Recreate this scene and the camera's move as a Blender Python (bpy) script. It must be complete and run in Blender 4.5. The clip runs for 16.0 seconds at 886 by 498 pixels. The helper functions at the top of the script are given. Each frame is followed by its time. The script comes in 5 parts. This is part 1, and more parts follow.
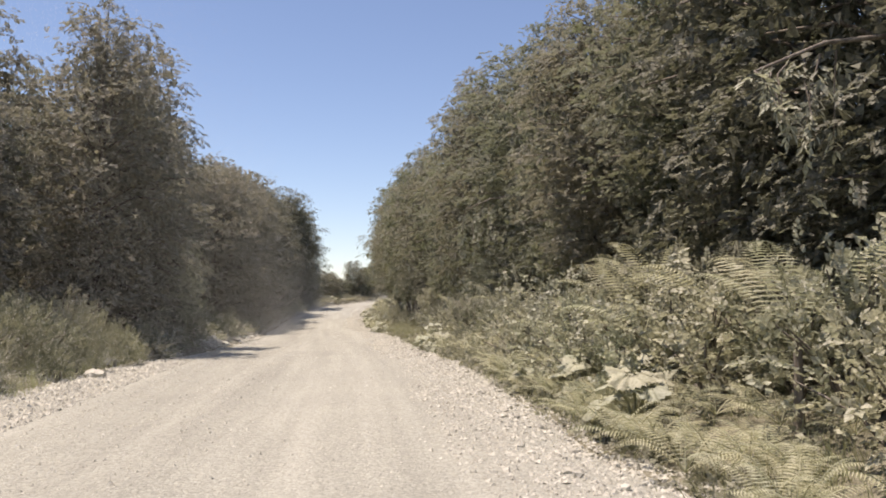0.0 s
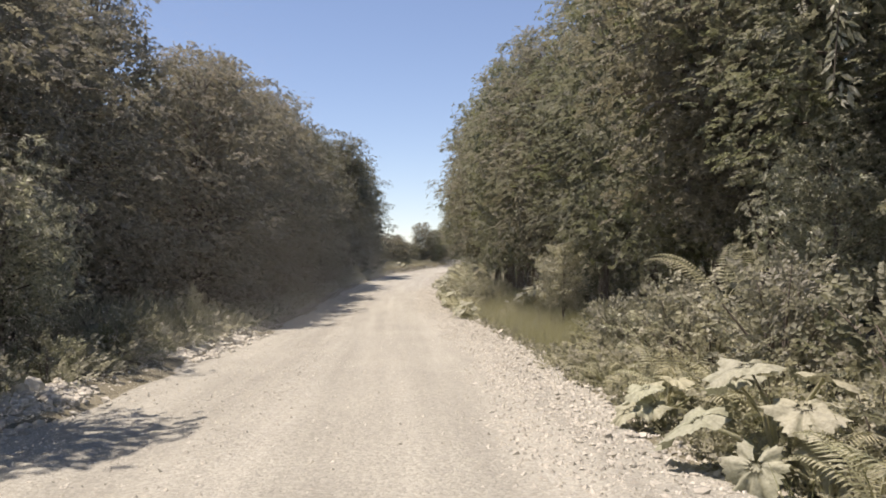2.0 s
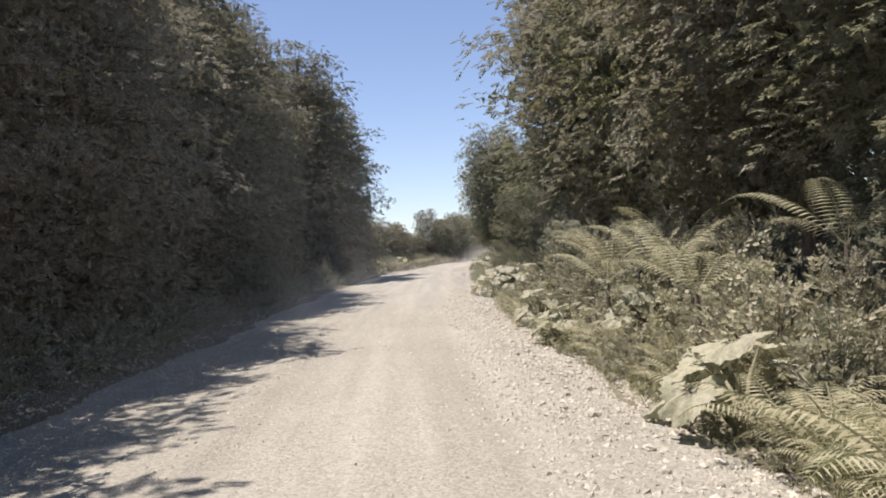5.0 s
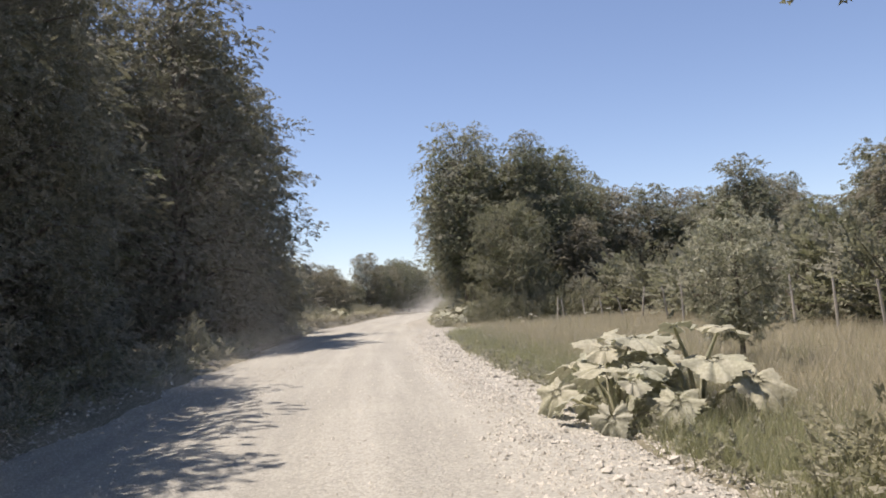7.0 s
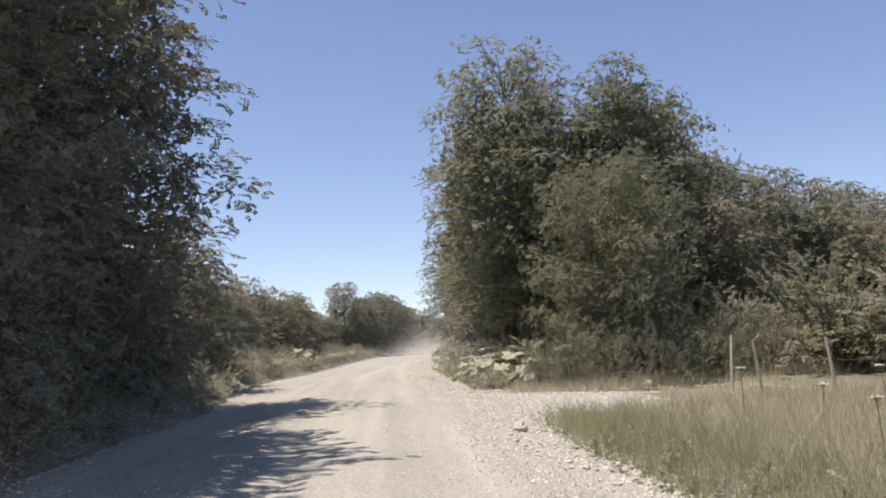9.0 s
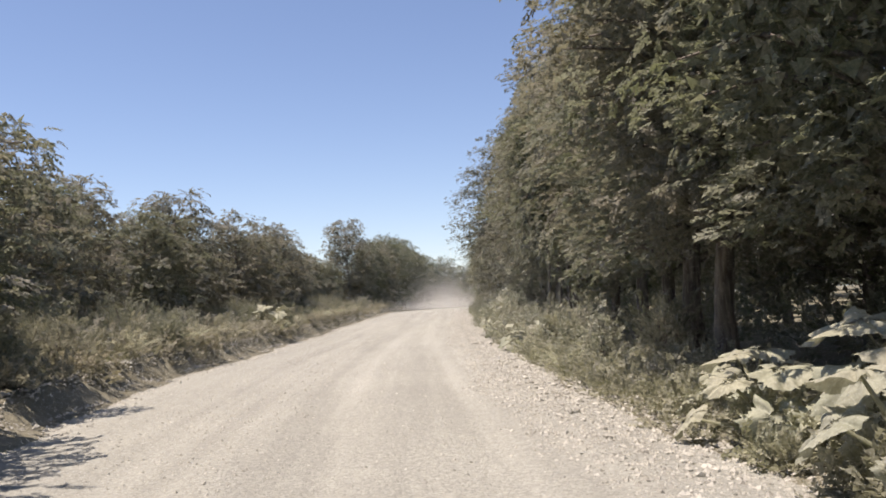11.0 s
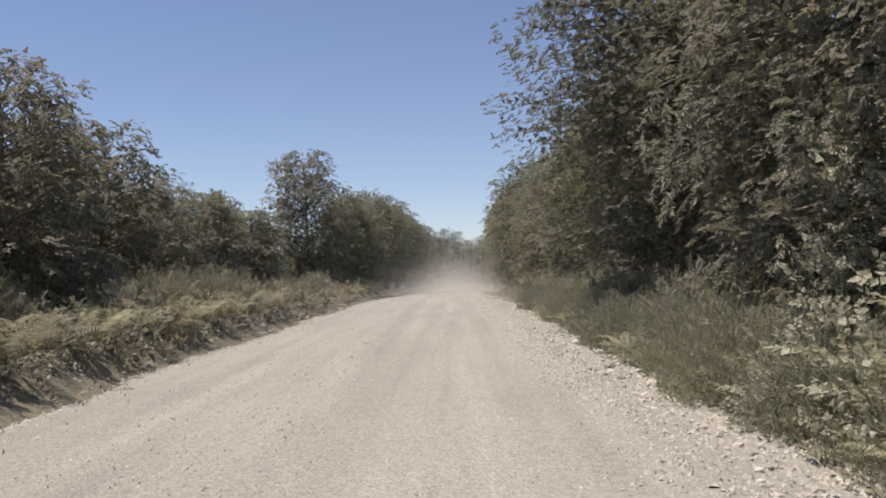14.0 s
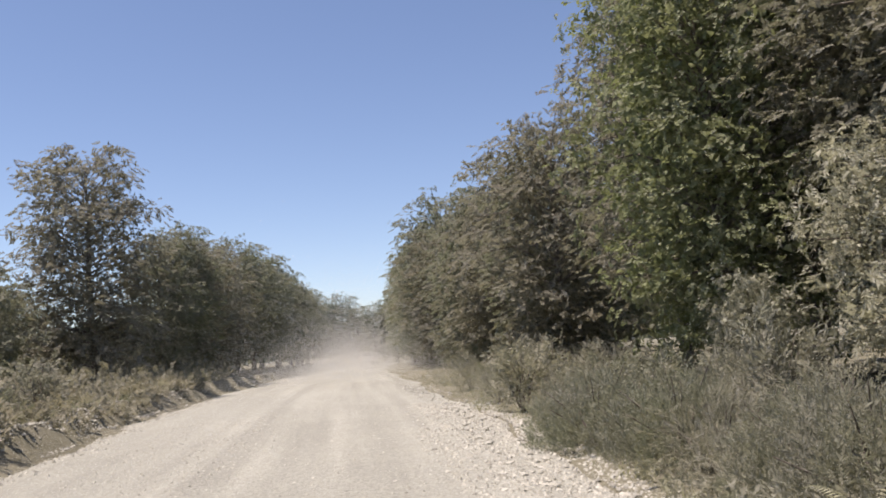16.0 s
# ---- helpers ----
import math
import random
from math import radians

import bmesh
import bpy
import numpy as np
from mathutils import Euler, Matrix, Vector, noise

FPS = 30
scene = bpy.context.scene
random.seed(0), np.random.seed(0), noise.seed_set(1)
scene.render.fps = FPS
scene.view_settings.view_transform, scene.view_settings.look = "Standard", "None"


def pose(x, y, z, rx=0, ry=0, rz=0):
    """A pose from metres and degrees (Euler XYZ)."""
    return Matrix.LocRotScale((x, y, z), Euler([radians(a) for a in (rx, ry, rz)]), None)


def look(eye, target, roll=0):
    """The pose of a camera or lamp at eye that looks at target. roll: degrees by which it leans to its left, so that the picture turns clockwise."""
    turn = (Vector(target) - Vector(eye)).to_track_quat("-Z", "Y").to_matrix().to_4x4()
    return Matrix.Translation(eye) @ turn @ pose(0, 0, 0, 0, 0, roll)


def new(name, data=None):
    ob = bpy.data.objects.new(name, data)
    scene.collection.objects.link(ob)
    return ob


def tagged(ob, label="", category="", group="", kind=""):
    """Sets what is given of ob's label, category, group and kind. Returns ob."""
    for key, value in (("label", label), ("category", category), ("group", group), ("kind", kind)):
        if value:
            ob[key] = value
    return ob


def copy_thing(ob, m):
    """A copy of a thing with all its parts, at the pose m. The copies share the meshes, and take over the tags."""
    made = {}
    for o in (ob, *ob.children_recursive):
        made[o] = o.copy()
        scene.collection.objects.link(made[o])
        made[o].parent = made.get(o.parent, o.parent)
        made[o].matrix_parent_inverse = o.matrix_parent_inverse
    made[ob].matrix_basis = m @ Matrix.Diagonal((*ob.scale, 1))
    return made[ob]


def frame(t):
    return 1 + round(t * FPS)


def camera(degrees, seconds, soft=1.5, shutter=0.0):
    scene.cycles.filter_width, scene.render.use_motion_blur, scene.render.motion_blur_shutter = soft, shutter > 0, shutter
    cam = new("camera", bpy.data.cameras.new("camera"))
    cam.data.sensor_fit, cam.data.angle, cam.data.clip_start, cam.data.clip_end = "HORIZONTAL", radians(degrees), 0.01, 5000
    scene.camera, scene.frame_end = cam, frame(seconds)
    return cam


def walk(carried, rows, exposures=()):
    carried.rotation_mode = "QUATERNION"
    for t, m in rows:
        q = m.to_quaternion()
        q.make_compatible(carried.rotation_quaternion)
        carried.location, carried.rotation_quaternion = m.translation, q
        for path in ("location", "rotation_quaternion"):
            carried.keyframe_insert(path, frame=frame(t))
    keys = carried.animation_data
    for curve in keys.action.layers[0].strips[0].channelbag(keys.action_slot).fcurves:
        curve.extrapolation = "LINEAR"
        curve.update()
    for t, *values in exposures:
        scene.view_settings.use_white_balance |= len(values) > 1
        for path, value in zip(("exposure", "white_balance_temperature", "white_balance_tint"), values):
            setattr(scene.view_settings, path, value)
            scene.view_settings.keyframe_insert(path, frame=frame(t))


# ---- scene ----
cam = camera(54.2, 16.0, soft=1.8, shutter=0.0)
PATH = [
    (0.0, 0.00, 0.00, 1.47, 93.50, -0.00, -6.80),
    (0.5, 0.11, 4.52, 1.53, 92.97, -0.42, 0.09),
    (1.0, 0.24, 10.11, 1.66, 92.04, -0.32, 3.40),
    (1.5, 0.33, 15.39, 1.66, 90.67, 0.45, 0.64),
    (2.0, 0.29, 19.61, 1.59, 91.19, 1.02, -2.23),
    (2.5, 0.35, 25.54, 1.52, 91.39, 2.13, -2.36),
    (3.0, 0.16, 31.18, 1.44, 89.98, 2.38, 0.16),
    (3.5, 0.12, 36.27, 1.32, 87.46, 1.84, 2.53),
    (4.0, 0.05, 42.00, 1.23, 92.99, 0.59, -1.65),
    (4.5, 0.02, 47.20, 1.12, 94.50, 1.82, -3.78),
    (5.0, -0.13, 53.15, 1.16, 91.10, 3.82, -2.16),
    (7.5, -0.33, 77.66, 1.47, 95.21, 3.92, -7.06),
    (8.0, -0.17, 82.60, 1.55, 96.01, 3.72, -7.07),
    (8.5, -0.06, 88.09, 1.67, 96.61, 3.65, -7.58),
    (9.0, 0.25, 94.31, 1.73, 96.80, 3.17, -7.91),
    (9.5, 0.37, 99.79, 1.85, 95.70, 2.99, -8.12),
    (10.0, 0.66, 104.94, 1.95, 94.50, 2.71, -6.93),
    (12.5, 2.64, 131.86, 2.37, 91.35, 2.90, -8.26),
    (13.0, 3.20, 136.99, 2.32, 89.75, 2.08, -6.57),
    (13.5, 3.82, 142.56, 2.31, 91.05, 1.58, -6.28),
    (14.0, 4.46, 147.72, 2.38, 92.35, 1.59, -7.58),
    (14.5, 5.21, 152.71, 2.40, 93.25, 2.21, -8.67),
    (15.0, 5.96, 157.81, 2.51, 93.45, 3.34, -10.76),
    (15.5, 6.79, 163.99, 2.63, 94.75, 3.77, -12.95),
    (16.0, 7.67, 169.36, 2.74, 96.65, 3.68, -14.45),
]
walk(cam, [(t, pose(*p)) for t, *p in PATH], exposures=[
    (0.0, 0.92, 7250, 22),
    (2.0, 0.90, 7250, 22),
    (3.0, 0.88, 6950, 22),
    (3.5, 0.62, 6950, 22),
    (4.0, 0.74, 6950, 22),
    (4.5, 1.09, 6950, 22),
    (5.0, 0.94, 6950, 22),
    (7.5, 0.89, 7020, 22),
    (8.0, 0.87, 7020, 22),
    (9.0, 0.90, 7020, 22),
    (9.5, 0.84, 7020, 22),
    (10.0, 0.89, 7020, 22),
    (12.5, 0.68, 7020, 22),
    (13.0, 0.41, 7020, 22),
    (13.5, 0.51, 7020, 22),
    (14.0, 0.54, 7020, 22),
    (14.5, 0.52, 7020, 22),
    (15.0, 0.56, 7020, 22),
    (15.5, 0.74, 7020, 22),
    (16.0, 0.84, 7020, 22),
])

# ---- world, sun ----
SUN_EL, SUN_AZ = radians(72.5), radians(-80)          # from the verge opposite the driver, clockwise from +y
world = bpy.data.worlds.new("sky")
scene.world = world
world.use_nodes = True
wn = world.node_tree
sky = wn.nodes.new("ShaderNodeTexSky")
sky.sky_type = "NISHITA"
sky.sun_disc = False
sky.sun_elevation, sky.sun_rotation = SUN_EL, SUN_AZ
sky.altitude = 1200
sky.air_density, sky.dust_density, sky.ozone_density = 1.0, 0.2, 3.0
bg = wn.nodes["Background"]
bg.inputs["Strength"].default_value = 0.085
wn.links.new(sky.outputs["Color"], bg.inputs["Color"])
sun_data = bpy.data.lights.new("sun", "SUN")
sun_data.energy, sun_data.angle, sun_data.color = 3.6, radians(0.55), (1.0, 0.95, 0.87)
sun = new("sun", sun_data)
sun_dir = Vector((math.sin(SUN_AZ) * math.cos(SUN_EL), math.cos(SUN_AZ) * math.cos(SUN_EL), math.sin(SUN_EL)))
sun.matrix_world = look((0, 60, 80), Vector((0, 60, 80)) - sun_dir)


# ---- materials ----
class Nodes:
    """A short hand for building one node material."""

    def __init__(self, name):
        self.mat = bpy.data.materials.new(name)
        self.mat.use_nodes = True
        self.tree = self.mat.node_tree
        self.bsdf = self.tree.nodes["Principled BSDF"]
        self.out = self.tree.nodes["Material Output"]

    def add(self, kind, **values):
        n = self.tree.nodes.new(kind)
        for key, v in values.items():
            n.inputs[key.replace("_", " ")].default_value = v
        return n

    def join(self, a, b):
        self.tree.links.new(a, b)

    def noise(self, scale, detail=4, rough=0.6, coords=None):
        n = self.add("ShaderNodeTexNoise", Scale=scale, Detail=detail, Roughness=rough)
        if coords is not None:
            self.join(coords, n.inputs["Vector"])
        return n.outputs["Fac"]

    def ramp(self, fac, *stops):
        n = self.tree.nodes.new("ShaderNodeValToRGB")
        el = n.color_ramp.elements
        while len(el) < len(stops):
            el.new(0.5)
        for e, (p, c) in zip(el, stops):
            e.position, e.color = p, (*c, 1)
        self.join(fac, n.inputs["Fac"])
        return n.outputs["Color"]

    def mix(self, fac, a, b, how="MIX"):
        n = self.tree.nodes.new("ShaderNodeMix")
        n.data_type, n.blend_type = "RGBA", how
        for sock, v in ((n.inputs["Factor"], fac), (n.inputs["A"], a), (n.inputs["B"], b)):
            if isinstance(v, (int, float)):
                sock.default_value = v
            elif isinstance(v, tuple):
                sock.default_value = (*v, 1)
            else:
                self.join(v, sock)
        return n.outputs["Result"]

    def math(self, op, a, b):
        n = self.tree.nodes.new("ShaderNodeMath")
        n.operation = op
        for sock, v in ((n.inputs[0], a), (n.inputs[1], b)):
            if isinstance(v, (int, float)):
                sock.default_value = v
            else:
                self.join(v, sock)
        return n.outputs[0]

    def bump(self, height, strength, distance):
        n = self.add("ShaderNodeBump", Strength=strength, Distance=distance)
        self.join(height, n.inputs["Height"])
        self.join(n.outputs["Normal"], self.bsdf.inputs["Normal"])

    def coords(self, which="Object"):
        return self.tree.nodes.new("ShaderNodeTexCoord").outputs[which]

    def done(self, colour, rough=0.8, spec=0.3):
        if isinstance(colour, tuple):
            self.bsdf.inputs["Base Color"].default_value = (*colour, 1)
        else:
            self.join(colour, self.bsdf.inputs["Base Color"])
        self.bsdf.inputs["Roughness"].default_value = rough
        self.bsdf.inputs["Specular IOR Level"].default_value = spec
        return self.mat


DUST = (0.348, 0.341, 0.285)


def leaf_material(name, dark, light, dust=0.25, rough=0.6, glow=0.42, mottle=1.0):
    """Leaves with a colour of their own each, a grey coat of road dust, on some thickened to imitate haze, and light
    coming through.
    """
    m = Nodes(name)
    geo = m.tree.nodes.new("ShaderNodeNewGeometry")
    info = m.tree.nodes.new("ShaderNodeObjectInfo")
    each = m.ramp(geo.outputs["Random Per Island"], (0.0, dark), (0.55, tuple(0.5 * (a + b) for a, b in zip(dark, light))), (1.0, light))
    warm = m.mix(m.math("MULTIPLY", info.outputs["Random"], 0.45), each, tuple(a * b for a, b in zip(light, (1.12, 0.98, 0.85))))
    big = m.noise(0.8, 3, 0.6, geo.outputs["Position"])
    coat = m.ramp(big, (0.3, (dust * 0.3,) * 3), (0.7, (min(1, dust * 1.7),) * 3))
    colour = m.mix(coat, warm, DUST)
    fine = m.noise(24, 3, 0.7, geo.outputs["Position"])
    colour = m.mix(mottle, colour, m.ramp(fine, (0.36, (0.62,) * 3), (0.62, (1.18,) * 3)), "MULTIPLY")
    m.bump(fine, 0.6 * mottle, 0.03)
    m.done(colour, rough, 0.25 if rough > 0.48 else 0.5)
    through_leaf = m.add("ShaderNodeBsdfTranslucent")
    m.join(m.mix(0.22, colour, (0.24, 0.27, 0.09)), through_leaf.inputs["Color"])
    blend = m.add("ShaderNodeMixShader", Fac=glow)
    m.join(m.bsdf.outputs[0], blend.inputs[1])
    m.join(through_leaf.outputs[0], blend.inputs[2])
    m.join(blend.outputs[0], m.out.inputs["Surface"])
    return m.mat


def bark_material():
    m = Nodes("bark")
    c = m.coords()
    grain = m.add("ShaderNodeTexNoise", Scale=6.0, Detail=6.0)
    mp = m.add("ShaderNodeMapping", Scale=(3, 3, 0.5))
    m.join(c, mp.inputs["Vector"])
    m.join(mp.outputs[0], grain.inputs["Vector"])
    m.bump(grain.outputs["Fac"], 0.7, 0.04)
    return m.done(m.ramp(grain.outputs["Fac"], (0.3, (0.09, 0.075, 0.06)), (0.7, (0.27, 0.24, 0.2))), 0.9)


def gravel_material():
    """Compacted pale gravel: grit, small stones, damp and dusty drifts, and lanes smoothed by wheels."""
    m = Nodes("gravel")
    c = m.coords()
    along = m.tree.nodes.new("ShaderNodeAttribute")
    along.attribute_name = "track"
    mp = m.add("ShaderNodeMapping", Scale=(1, 0.035, 1))
    m.join(along.outputs["Vector"], mp.inputs["Vector"])
    lanes = m.noise(1.7, 4, 0.6, mp.outputs[0])
    drift = m.noise(0.35, 5, 0.6, c)
    grit = m.noise(55, 3, 0.7, c)
    v = m.add("ShaderNodeTexVoronoi", Scale=34.0)
    m.join(c, v.inputs["Vector"])
    v2 = m.add("ShaderNodeTexVoronoi", Scale=9.0)
    m.join(c, v2.inputs["Vector"])
    base = m.ramp(lanes, (0.32, (0.286, 0.285, 0.248)), (0.52, (0.367, 0.368, 0.317)), (0.68, (0.446, 0.446, 0.387)))
    base = m.mix(0.4, base, m.ramp(drift, (0.3, (0.324, 0.325, 0.28)), (0.7, (0.431, 0.432, 0.37))))
    stones = m.ramp(v.outputs["Color"], (0.1, (0.62,) * 3), (0.9, (1.2,) * 3))
    col = m.mix(0.55, base, stones, "MULTIPLY")
    col = m.mix(0.35, col, m.ramp(grit, (0.3, (0.55,) * 3), (0.7, (1.25,) * 3)), "MULTIPLY")
    h = m.math("ADD", m.math("MULTIPLY", v.outputs["Distance"], -0.5), m.math("MULTIPLY", grit, 0.6))
    h = m.math("SUBTRACT", h, m.math("MULTIPLY", v2.outputs["Distance"], 0.5))
    m.bump(h, 0.8, 0.03)
    return m.done(col, 0.95, 0.15)


def soil_material():
    """Forest floor and meadow soil: dust, litter and low moss."""
    m = Nodes("soil")
    c = m.coords()
    a, b = m.noise(0.5, 6, 0.6, c), m.noise(14, 5, 0.7, c)
    col = m.mix(0.5, m.ramp(a, (0.35, (0.13, 0.122, 0.082)), (0.65, (0.25, 0.235, 0.175))), m.ramp(b, (0.3, (0.09, 0.088, 0.056)), (0.7, (0.31, 0.295, 0.225))))
    m.bump(b, 0.8, 0.06)
    return m.done(col, 0.95, 0.1)


def stone_material():
    m = Nodes("stone")
    geo = m.tree.nodes.new("ShaderNodeNewGeometry")
    info = m.tree.nodes.new("ShaderNodeObjectInfo")
    c = m.coords()
    n = m.noise(18, 5, 0.7, c)
    pick = m.math("FRACT", m.math("ADD", geo.outputs["Random Per Island"], info.outputs["Random"]), 0.0)
    col = m.mix(0.35, m.ramp(pick, (0.0, (0.27, 0.263, 0.228)), (0.5, (0.44, 0.43, 0.372)), (1.0, (0.62, 0.605, 0.53))), m.ramp(n, (0.3, (0.36, 0.348, 0.29)), (0.7, (0.58, 0.56, 0.48))))
    m.bump(n, 0.5, 0.02)
    return m.done(col, 0.92, 0.2)


MAT_BARK, MAT_GRAVEL, MAT_SOIL, MAT_STONE = bark_material(), gravel_material(), soil_material(), stone_material()
# tree leaves: real dust, plus a paler coat that paints in the haze over shade
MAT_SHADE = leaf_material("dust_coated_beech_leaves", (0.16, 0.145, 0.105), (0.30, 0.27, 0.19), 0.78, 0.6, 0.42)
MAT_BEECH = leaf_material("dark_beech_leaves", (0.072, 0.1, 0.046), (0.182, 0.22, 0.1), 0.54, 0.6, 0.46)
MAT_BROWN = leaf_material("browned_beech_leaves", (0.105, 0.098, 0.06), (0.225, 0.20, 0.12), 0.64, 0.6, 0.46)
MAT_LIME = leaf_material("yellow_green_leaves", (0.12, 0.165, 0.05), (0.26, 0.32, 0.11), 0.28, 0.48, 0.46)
# beech leaves coloured darker, to put the crown's own shade into them
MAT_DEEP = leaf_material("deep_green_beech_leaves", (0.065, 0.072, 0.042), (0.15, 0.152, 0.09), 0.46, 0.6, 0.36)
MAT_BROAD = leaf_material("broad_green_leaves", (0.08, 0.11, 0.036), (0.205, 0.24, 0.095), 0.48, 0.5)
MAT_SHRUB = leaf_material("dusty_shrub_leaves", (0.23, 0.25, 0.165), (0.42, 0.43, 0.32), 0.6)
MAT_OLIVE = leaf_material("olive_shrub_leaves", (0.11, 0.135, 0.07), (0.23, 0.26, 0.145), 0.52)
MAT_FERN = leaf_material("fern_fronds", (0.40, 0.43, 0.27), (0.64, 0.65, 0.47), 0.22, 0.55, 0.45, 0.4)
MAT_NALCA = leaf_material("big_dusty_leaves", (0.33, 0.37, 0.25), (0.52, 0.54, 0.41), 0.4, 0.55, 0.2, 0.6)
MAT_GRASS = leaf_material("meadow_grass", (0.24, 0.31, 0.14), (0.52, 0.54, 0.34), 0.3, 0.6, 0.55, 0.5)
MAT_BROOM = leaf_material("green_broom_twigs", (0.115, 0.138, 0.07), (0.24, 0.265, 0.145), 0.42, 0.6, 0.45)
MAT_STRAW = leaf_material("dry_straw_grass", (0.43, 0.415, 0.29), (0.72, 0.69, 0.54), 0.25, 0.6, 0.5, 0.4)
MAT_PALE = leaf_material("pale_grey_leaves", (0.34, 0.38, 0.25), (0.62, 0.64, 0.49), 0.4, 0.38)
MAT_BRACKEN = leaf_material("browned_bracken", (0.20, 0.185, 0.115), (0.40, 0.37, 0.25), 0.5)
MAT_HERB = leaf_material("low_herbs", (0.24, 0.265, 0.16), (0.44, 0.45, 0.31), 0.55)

# ---- the lie of the land ----
KY = np.array([-60, 0, 10, 20, 31, 42, 53, 66, 78, 88, 100, 105, 118, 132, 143, 153, 164, 170, 200, 240, 300, 500, 2000], float)
KX = np.array([0, 0, 0.2, 0.3, 0.2, 0.05, -0.1, -0.3, -0.3, -0.06, 0.4, 0.66, 1.6, 2.64, 3.85, 5.2, 6.8, 7.7, 12.0, 18.2, 30, 130, 1200], float)
KZ = np.array([0, 0, 0.12, 0.12, -0.03, -0.24, -0.32, -0.18, 0.0, 0.2, 0.38, 0.48, 0.7, 0.87, 0.88, 0.96, 1.16, 1.27, 1.6, 1.5, 1.2, 0.5, 0], float)
FINE = np.arange(-60, 2000, 1.0)


def eased(values):
    v = np.interp(FINE, KY, values)
    k = np.hanning(17)
    return np.convolve(np.pad(v, 8, mode="edge"), k / k.sum(), "valid")


FX, FZ = eased(KX), eased(KZ)


def road_x(y):
    return np.interp(y, FINE, FX)


def road_z(y):
    return np.interp(y, FINE, FZ)


def step(a, b, v):
    t = np.clip((v - a) / (b - a), 0, 1)
    return t * t * (3 - 2 * t)


def wave(x, y):
    """A cheap smooth roughness of the ground, about -1 to 1."""
    return (np.sin(x * 1.7 + 0.6 * np.sin(y * 0.9)) + np.sin(y * 1.3 + 1.1 * np.sin(x * 0.7)) + np.sin(x * 3.9 + y * 3.1) * 0.5) / 2.5


def edges(y):
    """How far the gravel reaches to either side of the driven line."""
    left = -4.15 - 1.3 * (1 - step(19, 25, y)) - 0.95 * step(116, 132, y) + 0.16 * np.sin(y * 0.45) + 0.1 * np.sin(y * 1.7)
    right = 2.88 + 0.15 * np.sin(y * 0.37 + 1) + 0.1 * np.sin(y * 1.3)
    right = right - creep(y) + 6.5 * step(108.3, 110, y) * (1 - step(114.5, 116.5, y))
    return left, right


def creep(y):
    """How far the growth leans in over the shoulder before the meadow."""
    return 0.3 * (1 - step(74, 80, y)) * (1 - step(34, 38, y) * (1 - step(49.5, 52, y))) + 0.15 * step(47, 53, y) * (1 - step(68, 76, y))


def verge(lat, y):
    return lat - creep(y) * step(2.0, 2.6, lat) * (1 - step(6.0, 9.0, lat))


def ground_z(x, y):
    """Height of the land: verges, berms and the bank, without the road bed."""
    x, y = np.asarray(x, float), np.asarray(y, float)
    lat = x - road_x(y)
    left, right = edges(y)
    u, w = left - lat, lat - right
    z = road_z(y)
    z = z + 0.16 * step(0.0, 0.5, u) * (1 - step(0.6, 2.0, u) * 0.7) + (0.3 * step(0.2, 0.5, u) + 0.35 * step(1.0, 4.0, u)) * step(118, 134, y)
    z = z - 0.10 * step(-1.2, 0.1, w) + 0.12 * step(0.6, 2.6, w) + 0.5 * step(0.2, 2.6, w) * (1 - step(76, 82, y)) * (1 - 0.8 * step(34, 38, y) * (1 - step(48, 52, y)))
    far = step(30, 200, np.abs(lat))
    rough = 0.07 * wave(x, y) * np.maximum(step(0, 0.7, u), step(0, 0.7, w))
    return z * (1 - 0.6 * far) + rough


def place(lat, y):
    x = float(road_x(y) + verge(lat, y))
    return x, y, float(ground_z(x, y))


# ---- mesh helpers ----
def mesh_of(name, verts, faces, material, smooth=False):
    """A mesh from vertex rows and an array of faces with the same number of corners."""
    verts, faces = np.asarray(verts, np.float32), np.asarray(faces, np.int32)
    me = bpy.data.meshes.new(name)
    n, k = faces.shape
    me.vertices.add(len(verts))
    me.vertices.foreach_set("co", verts.ravel())
    me.loops.add(n * k)
    me.loops.foreach_set("vertex_index", faces.ravel())
    me.polygons.add(n)
    me.polygons.foreach_set("loop_start", np.arange(0, n * k, k, dtype=np.int32))
    me.polygons.foreach_set("loop_total", np.full(n, k, np.int32))
    me.polygons.foreach_set("use_smooth", np.full(n, smooth))
    me.update(calc_edges=True)
    me.materials.append(material)
    return me


def child(name, me, parent, label=""):
    ob = new(name, me)
    ob.parent = parent
    return tagged(ob, label) if label else ob


def unit(v):
    return v / np.maximum(np.linalg.norm(v, axis=-1, keepdims=True), 1e-9)


def strew(tv, tf, pos, along, up, size):
    """Copies of a small template (x across, y along, z up) at many places, as one vertex and one face array."""
    along = unit(along)
    across = unit(np.cross(along, up))
    top = np.cross(across, along)
    v = tv[None, :, 0:1] * across[:, None] + tv[None, :, 1:2] * along[:, None] + tv[None, :, 2:3] * top[:, None]
    v = v * np.reshape(size, (-1, 1, 1)) + pos[:, None]
    f = tf[None] + (np.arange(len(pos)) * len(tv))[:, None, None]
    return v.reshape(-1, 3), f.reshape(-1, tf.shape[1])


def join(*pieces):
    vs, fs, n = [], [], 0
    for v, f in pieces:
        vs.append(v)
        fs.append(f + n)
        n += len(v)
    return np.concatenate(vs), np.concatenate(fs)


